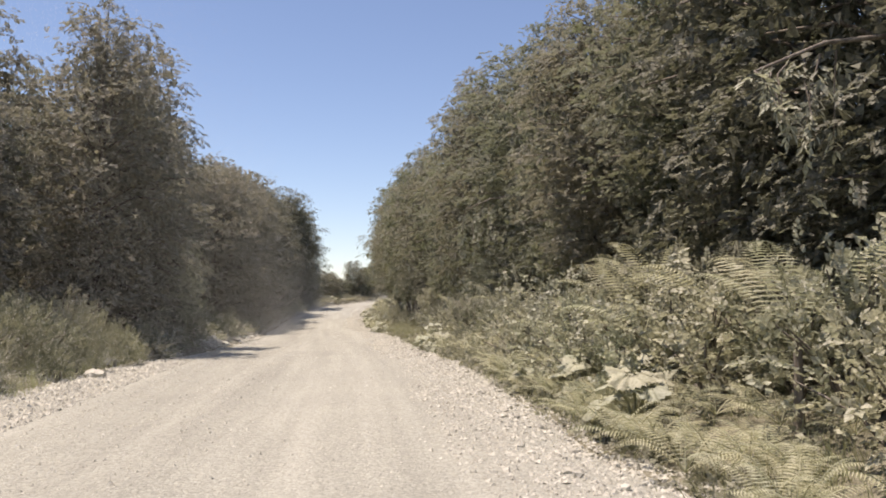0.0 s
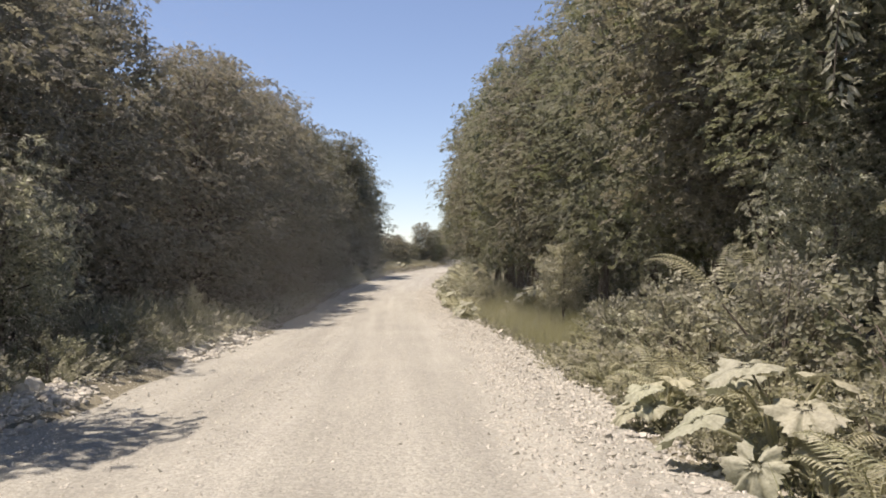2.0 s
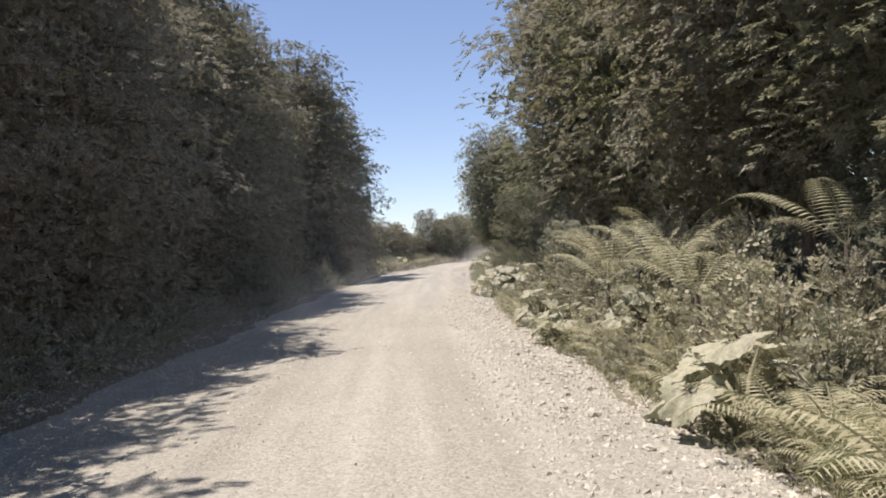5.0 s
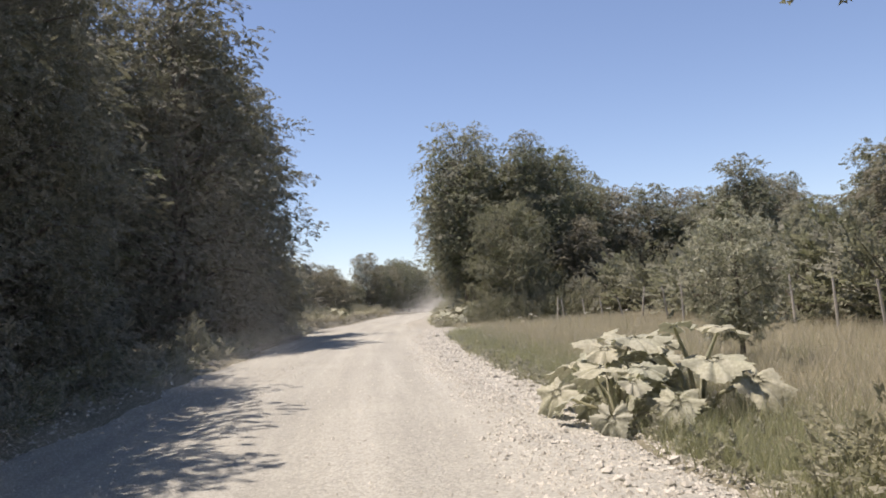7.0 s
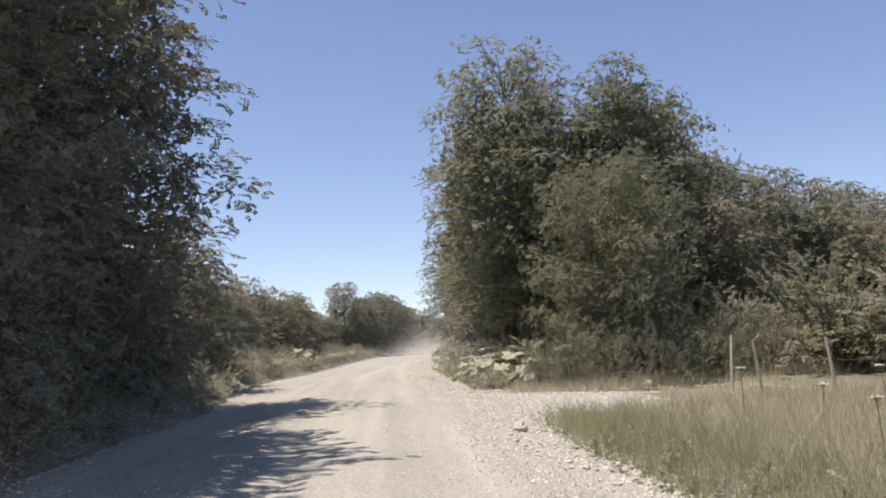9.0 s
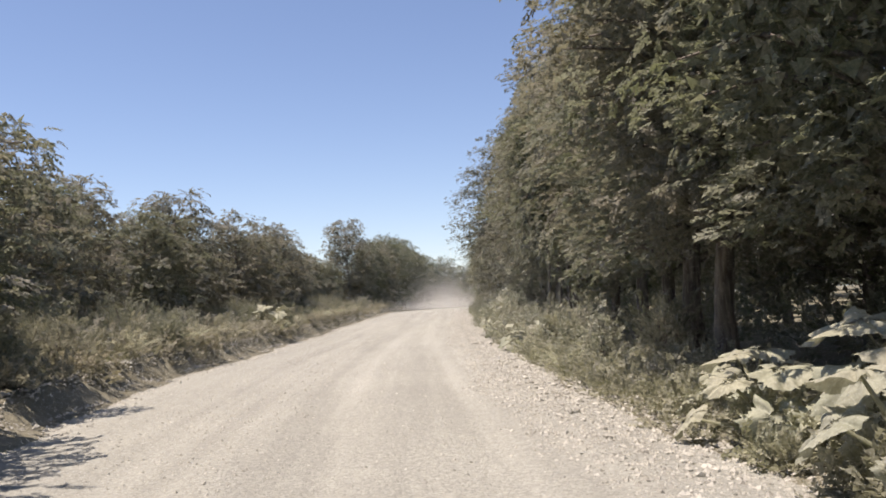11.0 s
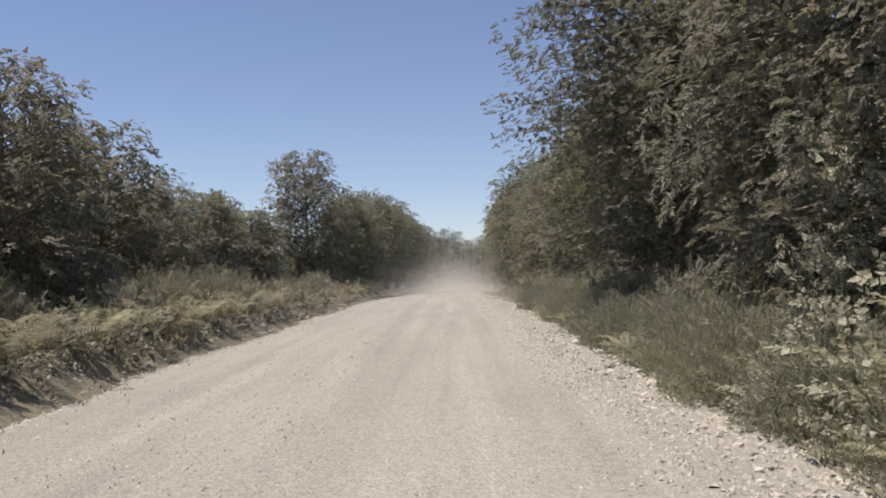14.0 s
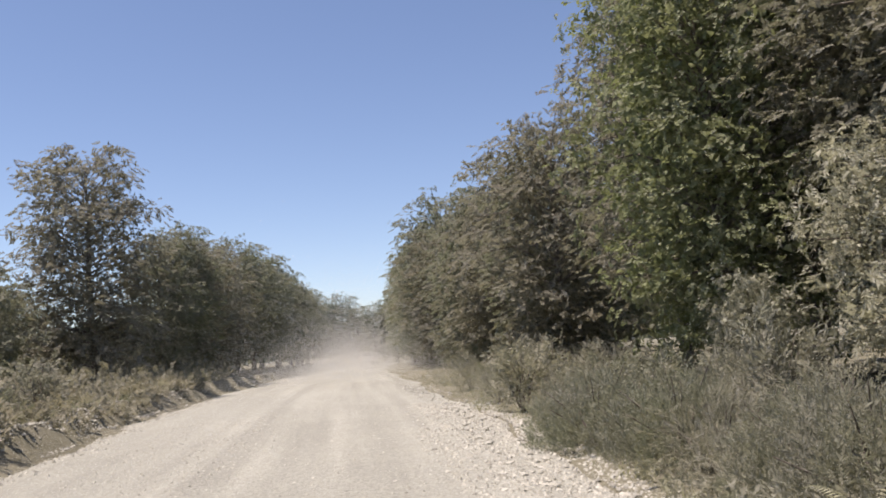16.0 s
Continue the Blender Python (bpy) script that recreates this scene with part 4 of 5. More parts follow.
# ---- big-leaved plants ----
def big_leaf_mesh(rng):
    """A round, deeply lobed and ribbed leaf, one unit across, its stalk end at the origin."""
    lobes, rings = 7, 6
    n = lobes * 8 + 1
    ang = np.linspace(-2.85, 2.85, n)
    warp = ang + 0.16 * np.sin(2.3 * ang + rng.uniform(0, 6)) + 0.08 * np.sin(5.1 * ang + rng.uniform(0, 6))
    wave_l = np.cos(warp / 2.85 * lobes * np.pi)
    edge = 0.5 * (1 - 0.12 * np.abs(ang) / 2.85) * (0.85 + 0.13 * wave_l + 0.05 * np.cos(np.arange(n) * np.pi) + rng.uniform(-0.04, 0.04, n))
    vs = [(0, 0, 0)]
    for r in range(1, rings):
        u = r / (rings - 1)
        for a, e, wl in zip(ang, edge, wave_l):
            e2 = 0.42 * (1 - u) + e * u
            fold = 0.03 * u * wl + 0.12 * u - 0.17 * u * u * (0.9 + 0.4 * math.sin(a * 2.3 + 1)) + rng.uniform(-0.008, 0.008)
            vs.append((math.sin(a) * e2 * u, math.cos(a) * e2 * u + 0.06 * u, fold))
    fs = []
    for r in range(rings - 2):
        for k in range(n - 1):
            a = 1 + r * n + k
            fs.append((a, a + 1, a + n + 1, a + n))
    for k in range(n - 1):
        fs.append((0, 1 + k, 2 + k, 2 + k))
    me = bpy.data.meshes.new("leaf")
    me.from_pydata(vs, [], [tuple(dict.fromkeys(f)) for f in fs])
    me.polygons.foreach_set("use_smooth", [True] * len(me.polygons))
    me.materials.append(MAT_NALCA)
    return me


rng = np.random.default_rng(41)
BIG_LEAVES = [big_leaf_mesh(rng) for _ in range(3)]


def nalca(lat, y, size, count=7):
    """A clump of very large lobed leaves on short stalks."""
    root = new("giant_rhubarb_plant")
    for k in range(count):
        a = k * 2.4 + rng.uniform(-0.4, 0.4)
        o = 0.25 + 0.55 * (k / count) + rng.uniform(-0.05, 0.1)
        h = 0.85 - 0.75 * (k / count) + rng.uniform(0, 0.12)
        tip = Vector((math.cos(a) * o, math.sin(a) * o, h))
        stalk = child("stalk", mesh_of("stalk", *tube([(0, 0, -0.1), (tip.x * 0.4, tip.y * 0.4, h * 0.65), tuple(tip)], [0.03, 0.025, 0.015], 5), MAT_FERN, True), root)
        leaf = child("leaf", BIG_LEAVES[k % 3], stalk)
        leaf.matrix_basis = Matrix.Translation(tip) @ Matrix.Rotation(a - math.pi / 2, 4, "Z") @ Matrix.Rotation(rng.uniform(-0.35, 0.0) - 0.95 * (k / count) * rng.uniform(0.6, 1.2), 4, "X") @ Matrix.Rotation(rng.uniform(-0.3, 0.3), 4, "Y") @ Matrix.Scale(rng.uniform(0.55, 0.85), 4)
    x, y, z = place(lat, y)
    root.matrix_basis = pose(x, y, z - 0.02, rz=rng.uniform(0, 360)) @ Matrix.Scale(size, 4)
    tagged(root, "giant rhubarb plant with broad dusty lobed leaves on the verge", "plant", "big-leaved plants")


for lat, y, s in ((3.35, 9.2, 0.75), (3.5, 11.6, 0.8), (4.1, 10.4, 1.0), (3.2, 13.6, 0.6), (3.2, 26.2, 0.95), (2.95, 28.4, 0.6), (3.0, 52.2, 0.7), (3.1, 54.6, 0.6), (3.1, 60.0, 0.85), (3.3, 61.0, 0.7), (3.9, 65.2, 0.9), (3.1, 67.0, 0.75), (3.2, 70.6, 0.8), (3.8, 152.2, 0.8), (3.05, 83.5, 1.1), (3.6, 84.4, 1.0), (3.8, 82.6, 1.15), (2.8, 82.4, 0.8), (3.5, 121.4, 1.0), (4.2, 122.4, 1.25), (3.4, 123.6, 0.9), (4.5, 120.9, 1.1), (3.9, 125.0, 0.9), (4.4, 118.4, 0.8), (5.3, 119.0, 0.7), (3.9, 119.6, 0.7),
                  (3.1, 139.0, 0.8), (4.0, 139.6, 0.9), (-6.0, 151.2, 1.15), (3.4, 150.6, 1.1), (3.3, 146.5, 0.8), (3.9, 147.6, 0.7), (5.2, 50.8, 0.9)):
    nalca(lat, y, s, 9)

# ---- pale branches hanging from the forest edge ----


def hanging_branch(rng, lat, y, top, drop, count):
    """A thin branch reaching out of the crowns, its twigs hanging with long pale leaves."""
    x, y, z = place(lat, y)
    root = new("hanging_branch")
    wood, pos, along = [], [], []
    back = np.array([1.6, 0.3, 0.5])
    wood.append(tube([back, back * 0.5 + [0, 0, 0.1], (0, 0, 0)], [0.03, 0.022, 0.014], 5))
    for k in range(6):
        a = back * (k / 6) * 0.7
        tip = a + np.array([rng.uniform(-0.5, 0.15), rng.uniform(-0.6, 0.6), -drop * rng.uniform(0.5, 1.0)])
        mid = (a + tip) / 2 + [rng.uniform(-0.2, 0), 0, 0.12]
        wood.append(tube([a, mid, tip], [0.012, 0.008, 0.004], 4))
        for t in np.linspace(0.15, 1, count):
            q = (1 - t) ** 2 * a + 2 * t * (1 - t) * mid + t * t * tip
            pos.append(q)
            along.append(unit(tip - a) + rng.normal(0, 0.5, 3))
    pos, along = np.array(pos), np.array(along)
    for k, piece in enumerate(wood):
        child("twig" if k else "branch", mesh_of("twig", *piece, MAT_BARK, True), root)
    v, f = strew(*sprig(rng, 5, 0.9, 0.55, 0.2), pos, along, rng.normal(0, 0.6, pos.shape) + [0, 0, 1], rng.uniform(0.16, 0.28, len(pos)))
    child("foliage", mesh_of("foliage", v, f, MAT_PALE), root)
    root.matrix_basis = pose(x, y, z + top)
    tagged(root, "pale long-leaved branch hanging out of the dark forest edge", "branch", "hanging branches")


rng = np.random.default_rng(43)
for lat, y, top, drop in ((4.0, 7.6, 3.4, 0.9), (3.9, 26.3, 4.2, 1.6), (4.1, 49.9, 3.9, 1.7), (4.2, 48.3, 4.6, 0.9), (4.3, 67.3, 3.6, 1.2), (3.4, 160.7, 4.4, 1.5), (3.9, 161.8, 3.4, 1.0), (4.1, 55.0, 3.0, 1.0), (4.4, 141.5, 3.8, 1.3), (3.9, 144.4, 4.8, 2.2), (4.1, 146.2, 3.8, 1.6)):
    hanging_branch(rng, lat, y, top, drop, 9)

# ---- grass ----
def grass(name, label, rng, lats, ys, tall, material, width=0.0055):
    n = len(ys)
    x = road_x(ys) + verge(lats, ys)
    z = ground_z(x, ys)
    h = tall * rng.uniform(0.5, 1.15, n)
    a = rng.uniform(0, 6.28, n)
    bend = rng.normal(0, 0.4, (n, 2)) * h[:, None]
    sx, sy = np.cos(a) * width, np.sin(a) * width
    foot = np.column_stack([x, ys, z - 0.03])
    tip = foot + np.column_stack([bend, h])
    side = np.column_stack([sx, sy, 0 * sx])
    v = np.stack([foot - side, foot + side, tip], 1).reshape(-1, 3)
    f = (np.arange(n) * 3)[:, None] + [0, 1, 2]
    return tagged(new(name, mesh_of(name, v, f, material)), label, "grass", kind="stuff")


def tufted(rng, n, lo, hi, y0, y1):
    """Places drawn towards tuft centres."""
    k = max(1, n // 22)
    cl, cy = rng.uniform(lo, hi, k), rng.uniform(y0, y1, k)
    w = rng.integers(0, k, n)
    return cl[w] + rng.normal(0, 0.13, n), cy[w] + rng.normal(0, 0.13, n)


rng = np.random.default_rng(51)
for n, lo, hi, y0, y1, tall in ((56000, 3.9, 11.5, 77, 109, 0.46), (25000, 2.95, 4.6, 77, 109, 0.36), (5500, 3.4, 9.5, 79, 109, 0.4), (9000, 5.0, 13.5, 114.8, 118.0, 0.4), (4000, 3.6, 7.5, 115.6, 118.4, 0.3), (26000, 3.1, 6.4, 36, 56, 0.5), (11000, -8.4, -5.0, 4, 23, 0.42), (4500, 2.95, 4.4, 152, 170, 0.4), (9000, 2.9, 3.6, 50, 82, 0.35), (5000, 2.95, 7.0, 168, 202, 0.35), (5000, -6.6, -5.7, 124, 200, 0.3), (8000, 2.9, 4.2, 3, 36, 0.35), (9000, -5.4, -4.5, 23, 122, 0.3), (6000, 2.9, 4.0, 128, 152, 0.35), (12000, 8.8, 12.5, 98, 109, 0.45)):
    lats, ys = tufted(rng, n, lo, hi, y0, y1)
    if lo > 3.5:
        grass("grass", "dry pale straw grass of the meadow", rng, lats, ys, tall, MAT_STRAW)
    else:
        grass("grass", "dry straw and green roadside grass in tufts", rng, lats, ys, tall, MAT_GRASS)

# ---- white flower heads ----
def petal_material():
    m = Nodes("white_petals")
    return m.done(m.ramp(m.noise(30), (0.3, (0.62, 0.62, 0.56)), (0.7, (0.80, 0.80, 0.76))), 0.7, 0.2)


MAT_PETAL = petal_material()


MAT_YELLOW = Nodes("yellow_petals").done((0.62, 0.47, 0.05), 0.7, 0.2)


def yellow_flower(rng, lat, y, tall):
    """A thin meadow flower: a leaning stem and one small ring of petals round a darker eye."""
    x, y, z = place(lat, y)
    root = new("yellow_flower")
    top = np.array([*(rng.normal(0, 0.08, 2) * tall), tall])
    child("stem", mesh_of("stem", *tube([(0, 0, -0.05), top * [0.4, 0.4, 0.55], top], [0.006, 0.005, 0.004], 4), MAT_GRASS, True), root)
    a = np.arange(9) * 6.283 / 9
    ring = np.column_stack([np.cos(a), np.sin(a), 0.25 + 0 * a])
    child("petals", mesh_of("petals", *strew(*diamond(1.0, 0.5, 0.1), top + ring * 0.004, ring, np.tile([0.0, 0, 1], (9, 1)), np.full(9, 0.034)), MAT_YELLOW), root, "small bright yellow petals")
    root.matrix_basis = pose(x, y, z, rz=rng.uniform(0, 360))
    tagged(root, "small yellow flower standing in the roadside grass", "flower", "flowers in the roadside grass")


def umbel(rng, lat, y, tall):
    """A tall herb: one stem, thin spokes and a flat head of tiny white flowers."""
    x, y, z = place(lat, y)
    root = new("white_umbel_flower")
    lean = rng.normal(0, 0.06, 2) * tall
    top = np.array([lean[0], lean[1], tall])
    stem = child("stem", mesh_of("stem", *tube([(0, 0, -0.05), top * [0.4, 0.4, 0.55], top], [0.009, 0.007, 0.005], 5), MAT_GRASS, True), root)
    n = 14
    a, r = np.arange(n) * 2.4, 0.06 * np.sqrt((np.arange(n) + 0.5) / n)
    tips = top + np.column_stack([np.cos(a) * r, np.sin(a) * r, 0.05 - 2.2 * r * r])
    child("spoke", mesh_of("spoke", *join(*[tube([top, p], [0.003, 0.002], 3) for p in tips]), MAT_GRASS), stem)
    w = np.repeat(np.arange(n), 7)
    pos = tips[w] + rng.normal(0, 0.016, (len(w), 3)) * [1, 1, 0.3]
    v, f = strew(*diamond(1.0, 0.9), pos, rng.normal(0, 1, pos.shape) * [1, 1, 0.2], rng.normal(0, 0.3, pos.shape) + [0, 0, 1], np.full(len(w), 0.02))
    child("flower_head", mesh_of("flower_head", v, f, MAT_PETAL), stem, "white flat flower head")
    root.matrix_basis = pose(x, y, z, rz=rng.uniform(0, 360))
    tagged(root, "tall white umbel flower standing in the dry meadow grass", "flower", "flowers in the meadow")


rng = np.random.default_rng(57)
for k in range(8):
    umbel(rng, rng.uniform(3.3, 8.5), rng.uniform(86, 106), rng.uniform(0.5, 0.85))
for lat, y in ((3.3, 158.4), (3.5, 160.1), (4.0, 162.0), (3.2, 45.6), (3.8, 47.2), (4.3, 49.0)):
    umbel(rng, lat, y, rng.uniform(0.6, 0.9))

for k in range(26):
    yellow_flower(rng, rng.uniform(3.6, 6.0), rng.uniform(47, 55.5), rng.uniform(0.45, 0.7))
for k in range(12):
    yellow_flower(rng, rng.uniform(3.0, 4.2), rng.uniform(141, 151), rng.uniform(0.35, 0.6))

# ---- boulders ----
rng = np.random.default_rng(61)


def boulder(lat, y, size):
    v, f = pebble(rng, 3)
    far = rng.uniform(0, 50, 3)
    v = v * [[1 + 0.28 * noise.noise(Vector(p * 3 + far)) + 0.1 * noise.noise(Vector(p * 9 + far))] for p in unit(v)]
    me = mesh_of("boulder", v * size, f, MAT_STONE, False)
    ob = new("boulder", me)
    x = float(road_x(y)) + lat
    z = float(top_of(np.array([x]), np.array([y]))[0])
    ob.matrix_basis = pose(x, y, z + size * 0.1, rz=rng.uniform(0, 360))
    tagged(ob, "pale rounded boulder lying on the gravel shoulder", "rock", "roadside boulders")


for lat, y, s in ((-5.3, 19.6, 0.5), (-4.9, 20.8, 0.3), (-4.75, 16.8, 0.4), (-4.5, 18.4, 0.2), (-5.6, 16.0, 0.25), (-4.5, 28.4, 0.35), (-4.7, 29.3, 0.3), (-4.6, 31.5, 0.25), (-4.6, 36.0, 0.3), (2.75, 59.9, 0.16),
                  (2.9, 90.0, 0.2), (2.75, 91.6, 0.16), (3.0, 92.4, 0.22), (2.8, 93.6, 0.15), (2.95, 95.0, 0.18), (2.7, 97.2, 0.14), (3.0, 98.2, 0.16), (2.65, 88.3, 0.13), (2.6, 158.6, 0.18), (2.3, 159.2, 0.13), (2.5, 164.8, 0.2), (2.7, 166.0, 0.15),
                  (2.35, 107.4, 0.3), (7.0, 115.6, 0.3), (6.3, 116.0, 0.22), (1.9, 142.0, 0.17), (2.4, 142.2, 0.24), (2.45, 148.5, 0.26), (2.6, 158.6, 0.2), (2.35, 160.4, 0.18), (-4.5, 30.2, 0.4), (-4.3, 36.8, 0.26), (-4.5, 39.4, 0.34), (-4.4, 43.6, 0.28),
                  (2.75, 41.5, 0.25), (2.9, 44.3, 0.3), (2.8, 50.3, 0.3), (2.7, 147.0, 0.2), (-5.2, 160.0, 0.2), (-5.1, 171.0, 0.25), (-5.3, 178.0, 0.22)):
    boulder(lat, y, s)

# ---- fence of the meadow ----
def wood_material():
    m = Nodes("weathered_wood")
    c = m.coords()
    mp = m.add("ShaderNodeMapping", Scale=(30, 30, 3))
    m.join(c, mp.inputs["Vector"])
    n = m.noise(2.0, 5, 0.65, mp.outputs[0])
    m.bump(n, 0.5, 0.01)
    return m.done(m.ramp(n, (0.3, (0.34, 0.32, 0.28)), (0.7, (0.58, 0.55, 0.48))), 0.9, 0.2)


def wire_material():
    m = Nodes("rusty_wire")
    m.bsdf.inputs["Metallic"].default_value = 0.7
    return m.done(m.ramp(m.noise(40), (0.3, (0.16, 0.11, 0.08)), (0.7, (0.32, 0.28, 0.25))), 0.6, 0.4)


MAT_WOOD, MAT_WIRE = wood_material(), wire_material()
rng = np.random.default_rng(71)
fence = new("fence")
heads = []
for y in np.arange(84, 116, 2.0) + rng.uniform(-0.5, 0.5, 16):
    lat = float(np.interp(y, [84, 104, 114], [11.2, 10.0, 8.4])) + rng.uniform(-0.12, 0.12)
    x, y, z = place(lat, float(y))
    tall, lx, ly = rng.uniform(1.0, 1.5), rng.normal(0, 0.13), rng.normal(0, 0.1)
    pts = [(x, y, z - 0.3), (x + lx * 0.5, y + ly * 0.5, z + tall * 0.5), (x + lx, y + ly, z + tall)]
    v, f = tube(pts, [0.036, 0.034, 0.028], 6)
    me = mesh_of("post", v, np.concatenate([f]), MAT_WOOD)
    cap = bmesh.new()
    cap.from_mesh(me)
    bmesh.ops.holes_fill(cap, edges=cap.edges)
    cap.to_mesh(me)
    cap.free()
    child("post", me, fence)
    heads.append((x + lx * 0.7, y, z))
for h in (0.35, 0.7, 1.05):
    for a, b in zip(heads[:-1], heads[1:]):
        p, q = np.array(a) + [0, 0, h], np.array(b) + [0, 0, h]
        mid = (p + q) / 2 - [0, 0, 0.03]
        child("wire", mesh_of("wire", *tube([p, mid, q], [0.004] * 3, 3), MAT_WIRE), fence)
tagged(fence, "leaning weathered wooden post and wire fence behind the meadow", "fence")

# ---- the vehicle ahead ----
def paint_material(name, colour, rough, metal=0.0):
    m = Nodes(name)
    m.bsdf.inputs["Metallic"].default_value = metal
    n = m.noise(3, 4)
    return m.done(m.mix(m.ramp(n, (0.3, (0.1,) * 3), (0.7, (0.5,) * 3)), colour, DUST), rough, 0.5)


MAT_WHITE, MAT_DARK, MAT_RED, MAT_RUBBER = paint_material("white_paint", (0.8, 0.8, 0.78), 0.35), paint_material("dark_glass", (0.03, 0.035, 0.04), 0.12), paint_material("red_lamp", (0.45, 0.03, 0.02), 0.3), paint_material("tyre_rubber", (0.03, 0.03, 0.03), 0.85)


def box(name, size, centre, material, parent, bevel=0.03, taper=1.0, label=""):
    bm = bmesh.new()
    bmesh.ops.create_cube(bm, size=1)
    for v in bm.verts:
        k = taper if v.co.z > 0 else 1.0
        v.co = Vector((v.co.x * size[0] * k, v.co.y * size[1] * (0.5 + 0.5 * k), v.co.z * size[2])) + Vector(centre)
    bmesh.ops.bevel(bm, geom=bm.edges[:], offset=bevel, segments=2, affect="EDGES")
    me = bpy.data.meshes.new(name)
    bm.to_mesh(me)
    bm.free()
    me.materials.append(material)
    return child(name, me, parent, label)


def wheel(parent, x, y):
    bm = bmesh.new()
    bmesh.ops.create_cone(bm, cap_ends=True, segments=20, radius1=0.36, radius2=0.36, depth=0.24)
    bmesh.ops.bevel(bm, geom=bm.edges[:], offset=0.04, segments=2, affect="EDGES")
    bmesh.ops.rotate(bm, verts=bm.verts, matrix=Matrix.Rotation(math.pi / 2, 3, "Y"))
    bmesh.ops.translate(bm, verts=bm.verts, vec=(x, y, 0.36))
    me = bpy.data.meshes.new("wheel")
    bm.to_mesh(me)
    bm.free()
    me.materials.append(MAT_RUBBER)
    return child("wheel", me, parent)


pickup = new("pickup")
box("body", (1.8, 4.7, 0.62), (0, 0, 0.78), MAT_WHITE, pickup, 0.09)
box("cabin", (1.66, 2.6, 0.68), (0, 0.2, 1.42), MAT_WHITE, pickup, 0.08, 0.84)
box("rear_window", (1.22, 0.03, 0.38), (0, -1.05, 1.45), MAT_DARK, pickup, 0.01, 0.92, "dark tinted glass")
box("bumper", (1.7, 0.16, 0.2), (0, -2.4, 0.55), MAT_DARK, pickup, 0.04)
for sx in (-1, 1):
    box("tail_lamp", (0.14, 0.05, 0.36), (sx * 0.8, -2.36, 0.88), MAT_RED, pickup, 0.015)
    box("side_window", (0.03, 1.9, 0.36), (sx * 0.79, 0.2, 1.45), MAT_DARK, pickup, 0.01, 1.0, "dark tinted glass")
    for wy in (-1.45, 1.5):
        wheel(pickup, sx * 0.8, wy)
x, y, z = float(road_x(276.0)) + 0.2, 276.0, float(road_surface(np.array([road_x(276.0) + 0.2]), np.array([276.0]))[0])
pickup.matrix_basis = pose(x, y, z - 0.01, rz=-math.degrees(math.atan2(road_x(279.0) - road_x(273.0), 6.0)))
tagged(pickup, "white dusty pickup seen from behind on the gravel road", "car")

# ---- dust behind the vehicle ----
rng = np.random.default_rng(81)
n = 330000
t = rng.uniform(0, 1, n) ** 0.8
ys = 203 + 78 * t
h = rng.exponential(1.5, n) * (0.6 + 0.9 * t)
lats = -0.6 + rng.normal(0, 1.0, n) * np.where(rng.uniform(size=n) < 0.6, 2.4, 5.0)
x = road_x(ys) + lats
pos = np.column_stack([x, ys, road_z(ys) + 0.1 + h])
d = rng.normal(0, 1, (n, 3))
v, f = strew(np.array([(-0.5, -0.4, 0), (0.5, -0.4, 0), (0, 0.6, 0)], float), np.array([(0, 1, 2)]), pos, d, rng.normal(0, 1, (n, 3)), rng.uniform(0.014, 0.033, n))


def dust_material():
    m = Nodes("airborne_dust")
    colour = m.ramp(m.noise(0.5), (0.3, (0.77, 0.77, 0.725)), (0.7, (0.84, 0.84, 0.795)))
    m.done(colour, 1.0, 0.0)
    past = m.add("ShaderNodeBsdfTranslucent")
    m.join(colour, past.inputs["Color"])
    blend = m.add("ShaderNodeMixShader", Fac=0.65)
    m.join(m.bsdf.outputs[0], blend.inputs[1])
    m.join(past.outputs[0], blend.inputs[2])
    m.join(blend.outputs[0], m.out.inputs["Surface"])
    return m.mat


MAT_DUST = dust_material()
tagged(new("dust_cloud", mesh_of("dust_cloud", v, f, MAT_DUST)), "pale dust raised by the vehicle over the road", "dust", kind="stuff")


def dust_veil(rng, n, near, wide, spread, y0, y1, rise, top, least, most, label):
    """Fine dust flakes beside the wheel tracks, thinning upwards, standing in for haze and glare; the sunlit air widens
    with height.
    """
    ys = rng.uniform(y0, y1, n)
    h = 0.2 - rise * np.log(1 - rng.uniform(0, 1, n) * (1 - math.exp(-top / rise)))
    x = road_x(ys) + near + (wide + spread * h) * rng.uniform(0, 1, n)
    pos = np.column_stack([x, ys, road_z(ys) + h])
    v, f = strew(np.array([(-0.5, -0.4, 0), (0.5, -0.4, 0), (0, 0.6, 0)], float), np.array([(0, 1, 2)]), pos, rng.normal(0, 1, (n, 3)), rng.normal(0, 1, (n, 3)), rng.uniform(least, most, n))
    tagged(new("dust_veil", mesh_of("dust_veil", v, f, MAT_DUST)), label, "dust", kind="stuff")


# flakes added to lift the dark forest edges, as haze and glare would
dust_veil(rng, 1000000, -2.3, -0.7, -0.28, 6, 118, 4.0, 7.0, 0.0033, 0.0054, "pale dust flakes standing in for haze and glare along the shaded forest edge")
dust_veil(rng, 280000, -4.6, -3.0, 0.0, 126, 214, 1.0, 2.4, 0.003, 0.005, "pale dust flakes standing in for haze over the scrub bank")
dust_veil(rng, 400000, 2.6, 2.4, 0.0, 14, 72, 2.2, 5.0, 0.0026, 0.0042, "pale dust flakes standing in for haze before the sunlit trees")
dust_veil(rng, 400000, 2.6, 2.6, 0.0, 118, 177, 2.2, 5.0, 0.0026, 0.0042, "pale dust flakes standing in for haze before the sunlit trees")
dust_veil(rng, 330000, -4.6, 3.3, 0.0, 40, 203, 0.3, 0.9, 0.003, 0.005, "low dust hanging over the wheel tracks")
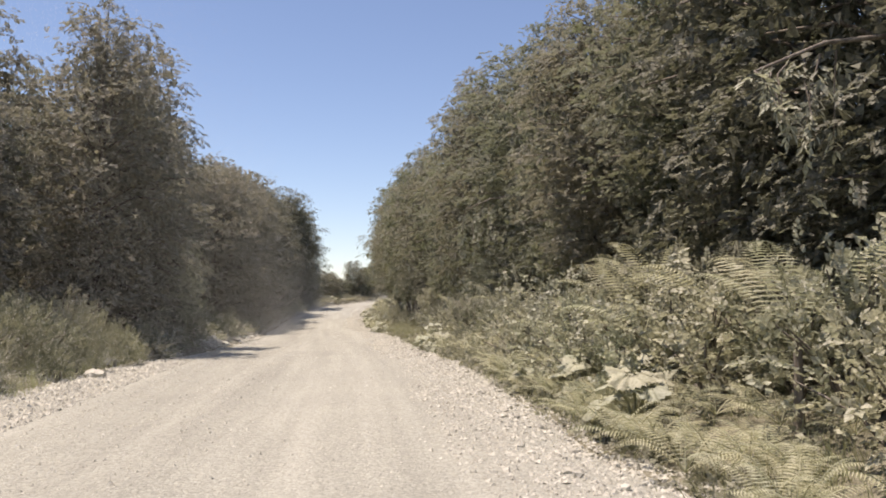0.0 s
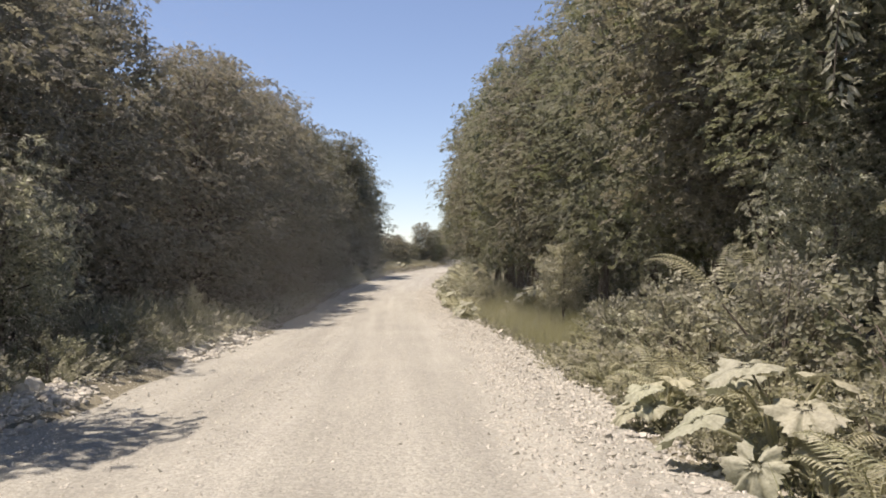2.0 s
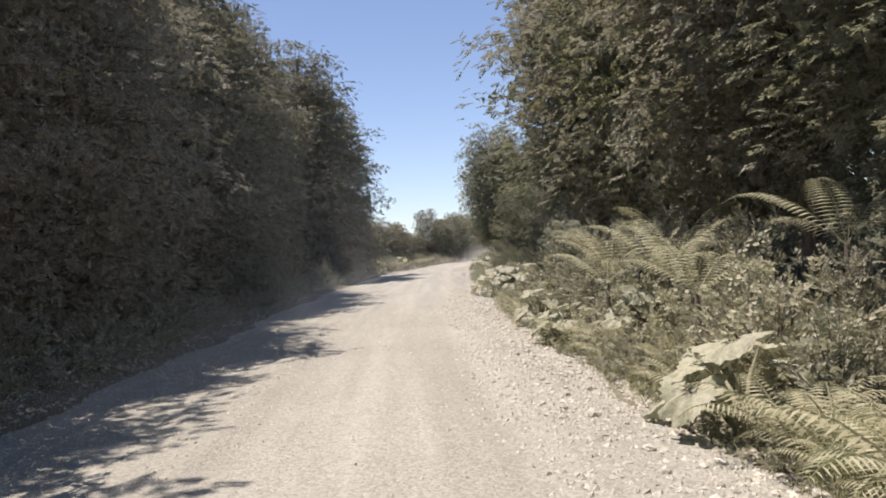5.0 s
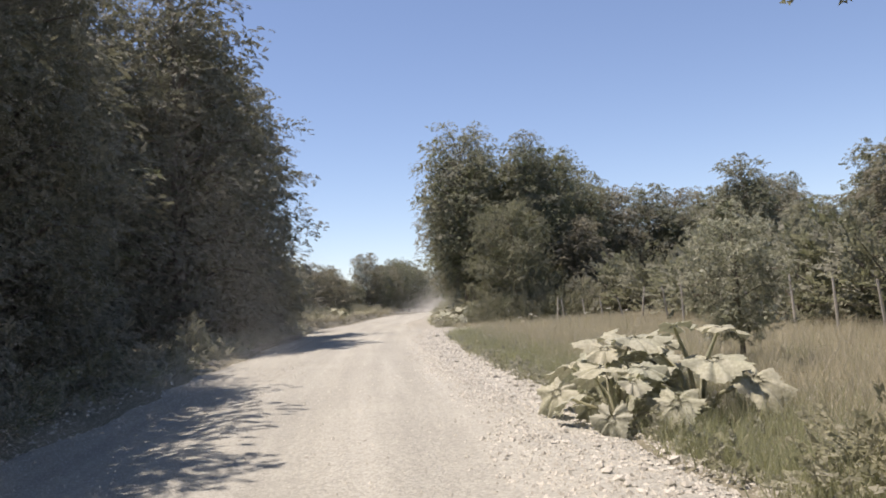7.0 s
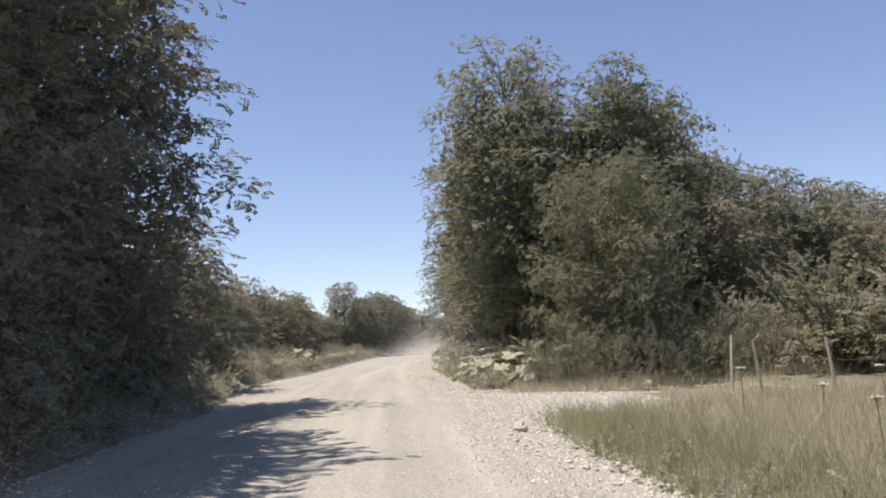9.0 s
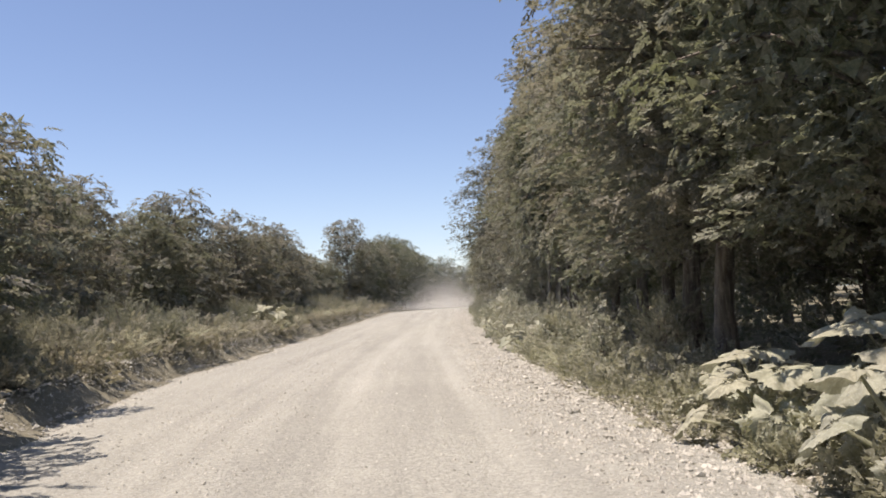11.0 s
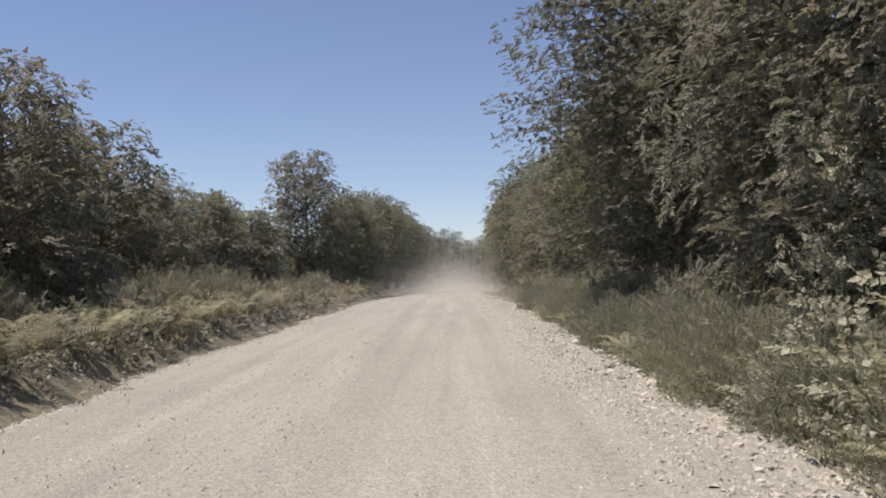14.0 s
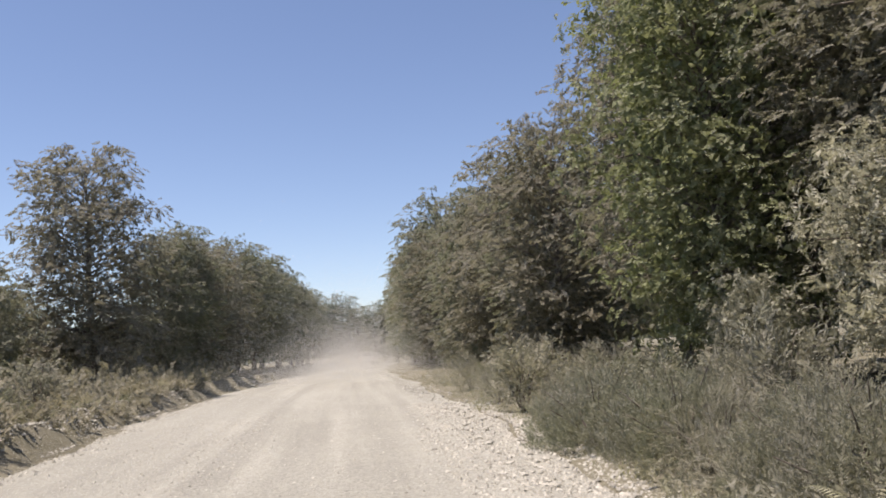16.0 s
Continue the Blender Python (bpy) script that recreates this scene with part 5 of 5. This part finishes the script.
dust_veil(rng, 220000, 1.4, 2.6, 0.0, 40, 203, 0.3, 0.9, 0.003, 0.005, "low dust hanging over the wheel tracks")

# ---- far woods and hills ----
rng = np.random.default_rng(91)
def woods(rng, lats, ys, size, k, label):
    """Many simple trees as one mass: loose shells of leafy facets."""
    n = len(ys)
    x = road_x(ys) + lats
    foot = np.column_stack([x, ys, ground_z(x, ys)])
    d = unit(rng.normal(0, 1, (n, k, 3)))
    d[..., 2] = np.abs(d[..., 2]) * 1.5 - 0.35
    pos = (foot[:, None] + np.stack([d[..., 0] * 0.36, d[..., 1] * 0.36, 0.5 + 0.38 * d[..., 2]], -1) * size[:, None, None]).reshape(-1, 3)
    facet = np.array([(-0.5, 0, 0.05), (0, -0.4, 0), (0.5, 0.05, 0.05), (0.05, 0.55, -0.05)], float)
    v, f = strew(facet, np.array([(0, 1, 2, 3)]), pos, rng.normal(0, 1, (n * k, 3)), unit(d.reshape(-1, 3)), np.repeat(size, k) * rng.uniform(0.2, 0.32, n * k))
    return tagged(new("far_woods", mesh_of("far_woods", v, f, MAT_BEECH)), label, "woods", kind="stuff")


n = 2600
lats = np.where(rng.uniform(size=n) < 0.5, -1, 1) * (46 + rng.uniform(0, 1, n) ** 1.5 * 420)
ys = rng.uniform(-250, 900, n)
keep = ~((lats > 0) & (lats < 52) & (ys > 74) & (ys < 130))
lats, ys = lats[keep], ys[keep]
woods(rng, lats, ys, rng.uniform(3.5, 6.0, len(ys)), 28, "mixed low woods spreading behind the roadside trees")
n = 2900
lats = np.where(rng.uniform(size=n) < 0.5, -1, 1) * rng.uniform(15, 105, n)
ys = rng.uniform(-45, 330, n)
keep = ~((lats > 0) & (lats < 34) & (ys > 72) & (ys < 132))
lats, ys = lats[keep], ys[keep]
low = ((lats < 0) & (ys > 110)) | ((lats > 0) & (ys > 66) & (ys < 150))
woods(rng, lats, ys, np.where(low, rng.uniform(3.2, 4.6, len(ys)), rng.uniform(5.5, 8.0, len(ys))), 34, "dense mixed woods standing close behind the forest edge")


def hills():
    """A low distant ridge all round."""
    a = np.linspace(0, 2 * np.pi, 180, endpoint=False)
    rows_v = []
    for r, k in ((1500, 0.0), (1650, 0.6), (1800, 1.0), (2100, 0.0)):
        hh = 45 + 22 * np.sin(3 * a + 1) + 12 * np.sin(7 * a) + 6 * np.sin(17 * a + 2)
        rows_v.append(np.column_stack([np.cos(a) * r, 100 + np.sin(a) * r, hh * k - 6]))
    v = np.concatenate(rows_v)
    m = len(a)
    i, j = np.meshgrid(np.arange(3), np.arange(m), indexing="ij")
    f = np.stack([i * m + j, i * m + (j + 1) % m, (i + 1) * m + (j + 1) % m, (i + 1) * m + j], -1).reshape(-1, 4)
    return tagged(new("backdrop", mesh_of("backdrop", v, f, hill_material(), True)), "low hills on the horizon, coloured blue-green as by distance haze", "hills", kind="structure")


def hill_material():
    m = Nodes("wooded_hills")
    n = m.noise(0.03, 6, 0.7, m.coords())
    # the blue of distance haze is mixed into the woods' green
    return m.done(m.ramp(n, (0.3, (0.10, 0.13, 0.14)), (0.7, (0.17, 0.2, 0.2))), 1.0, 0.0)


hills()
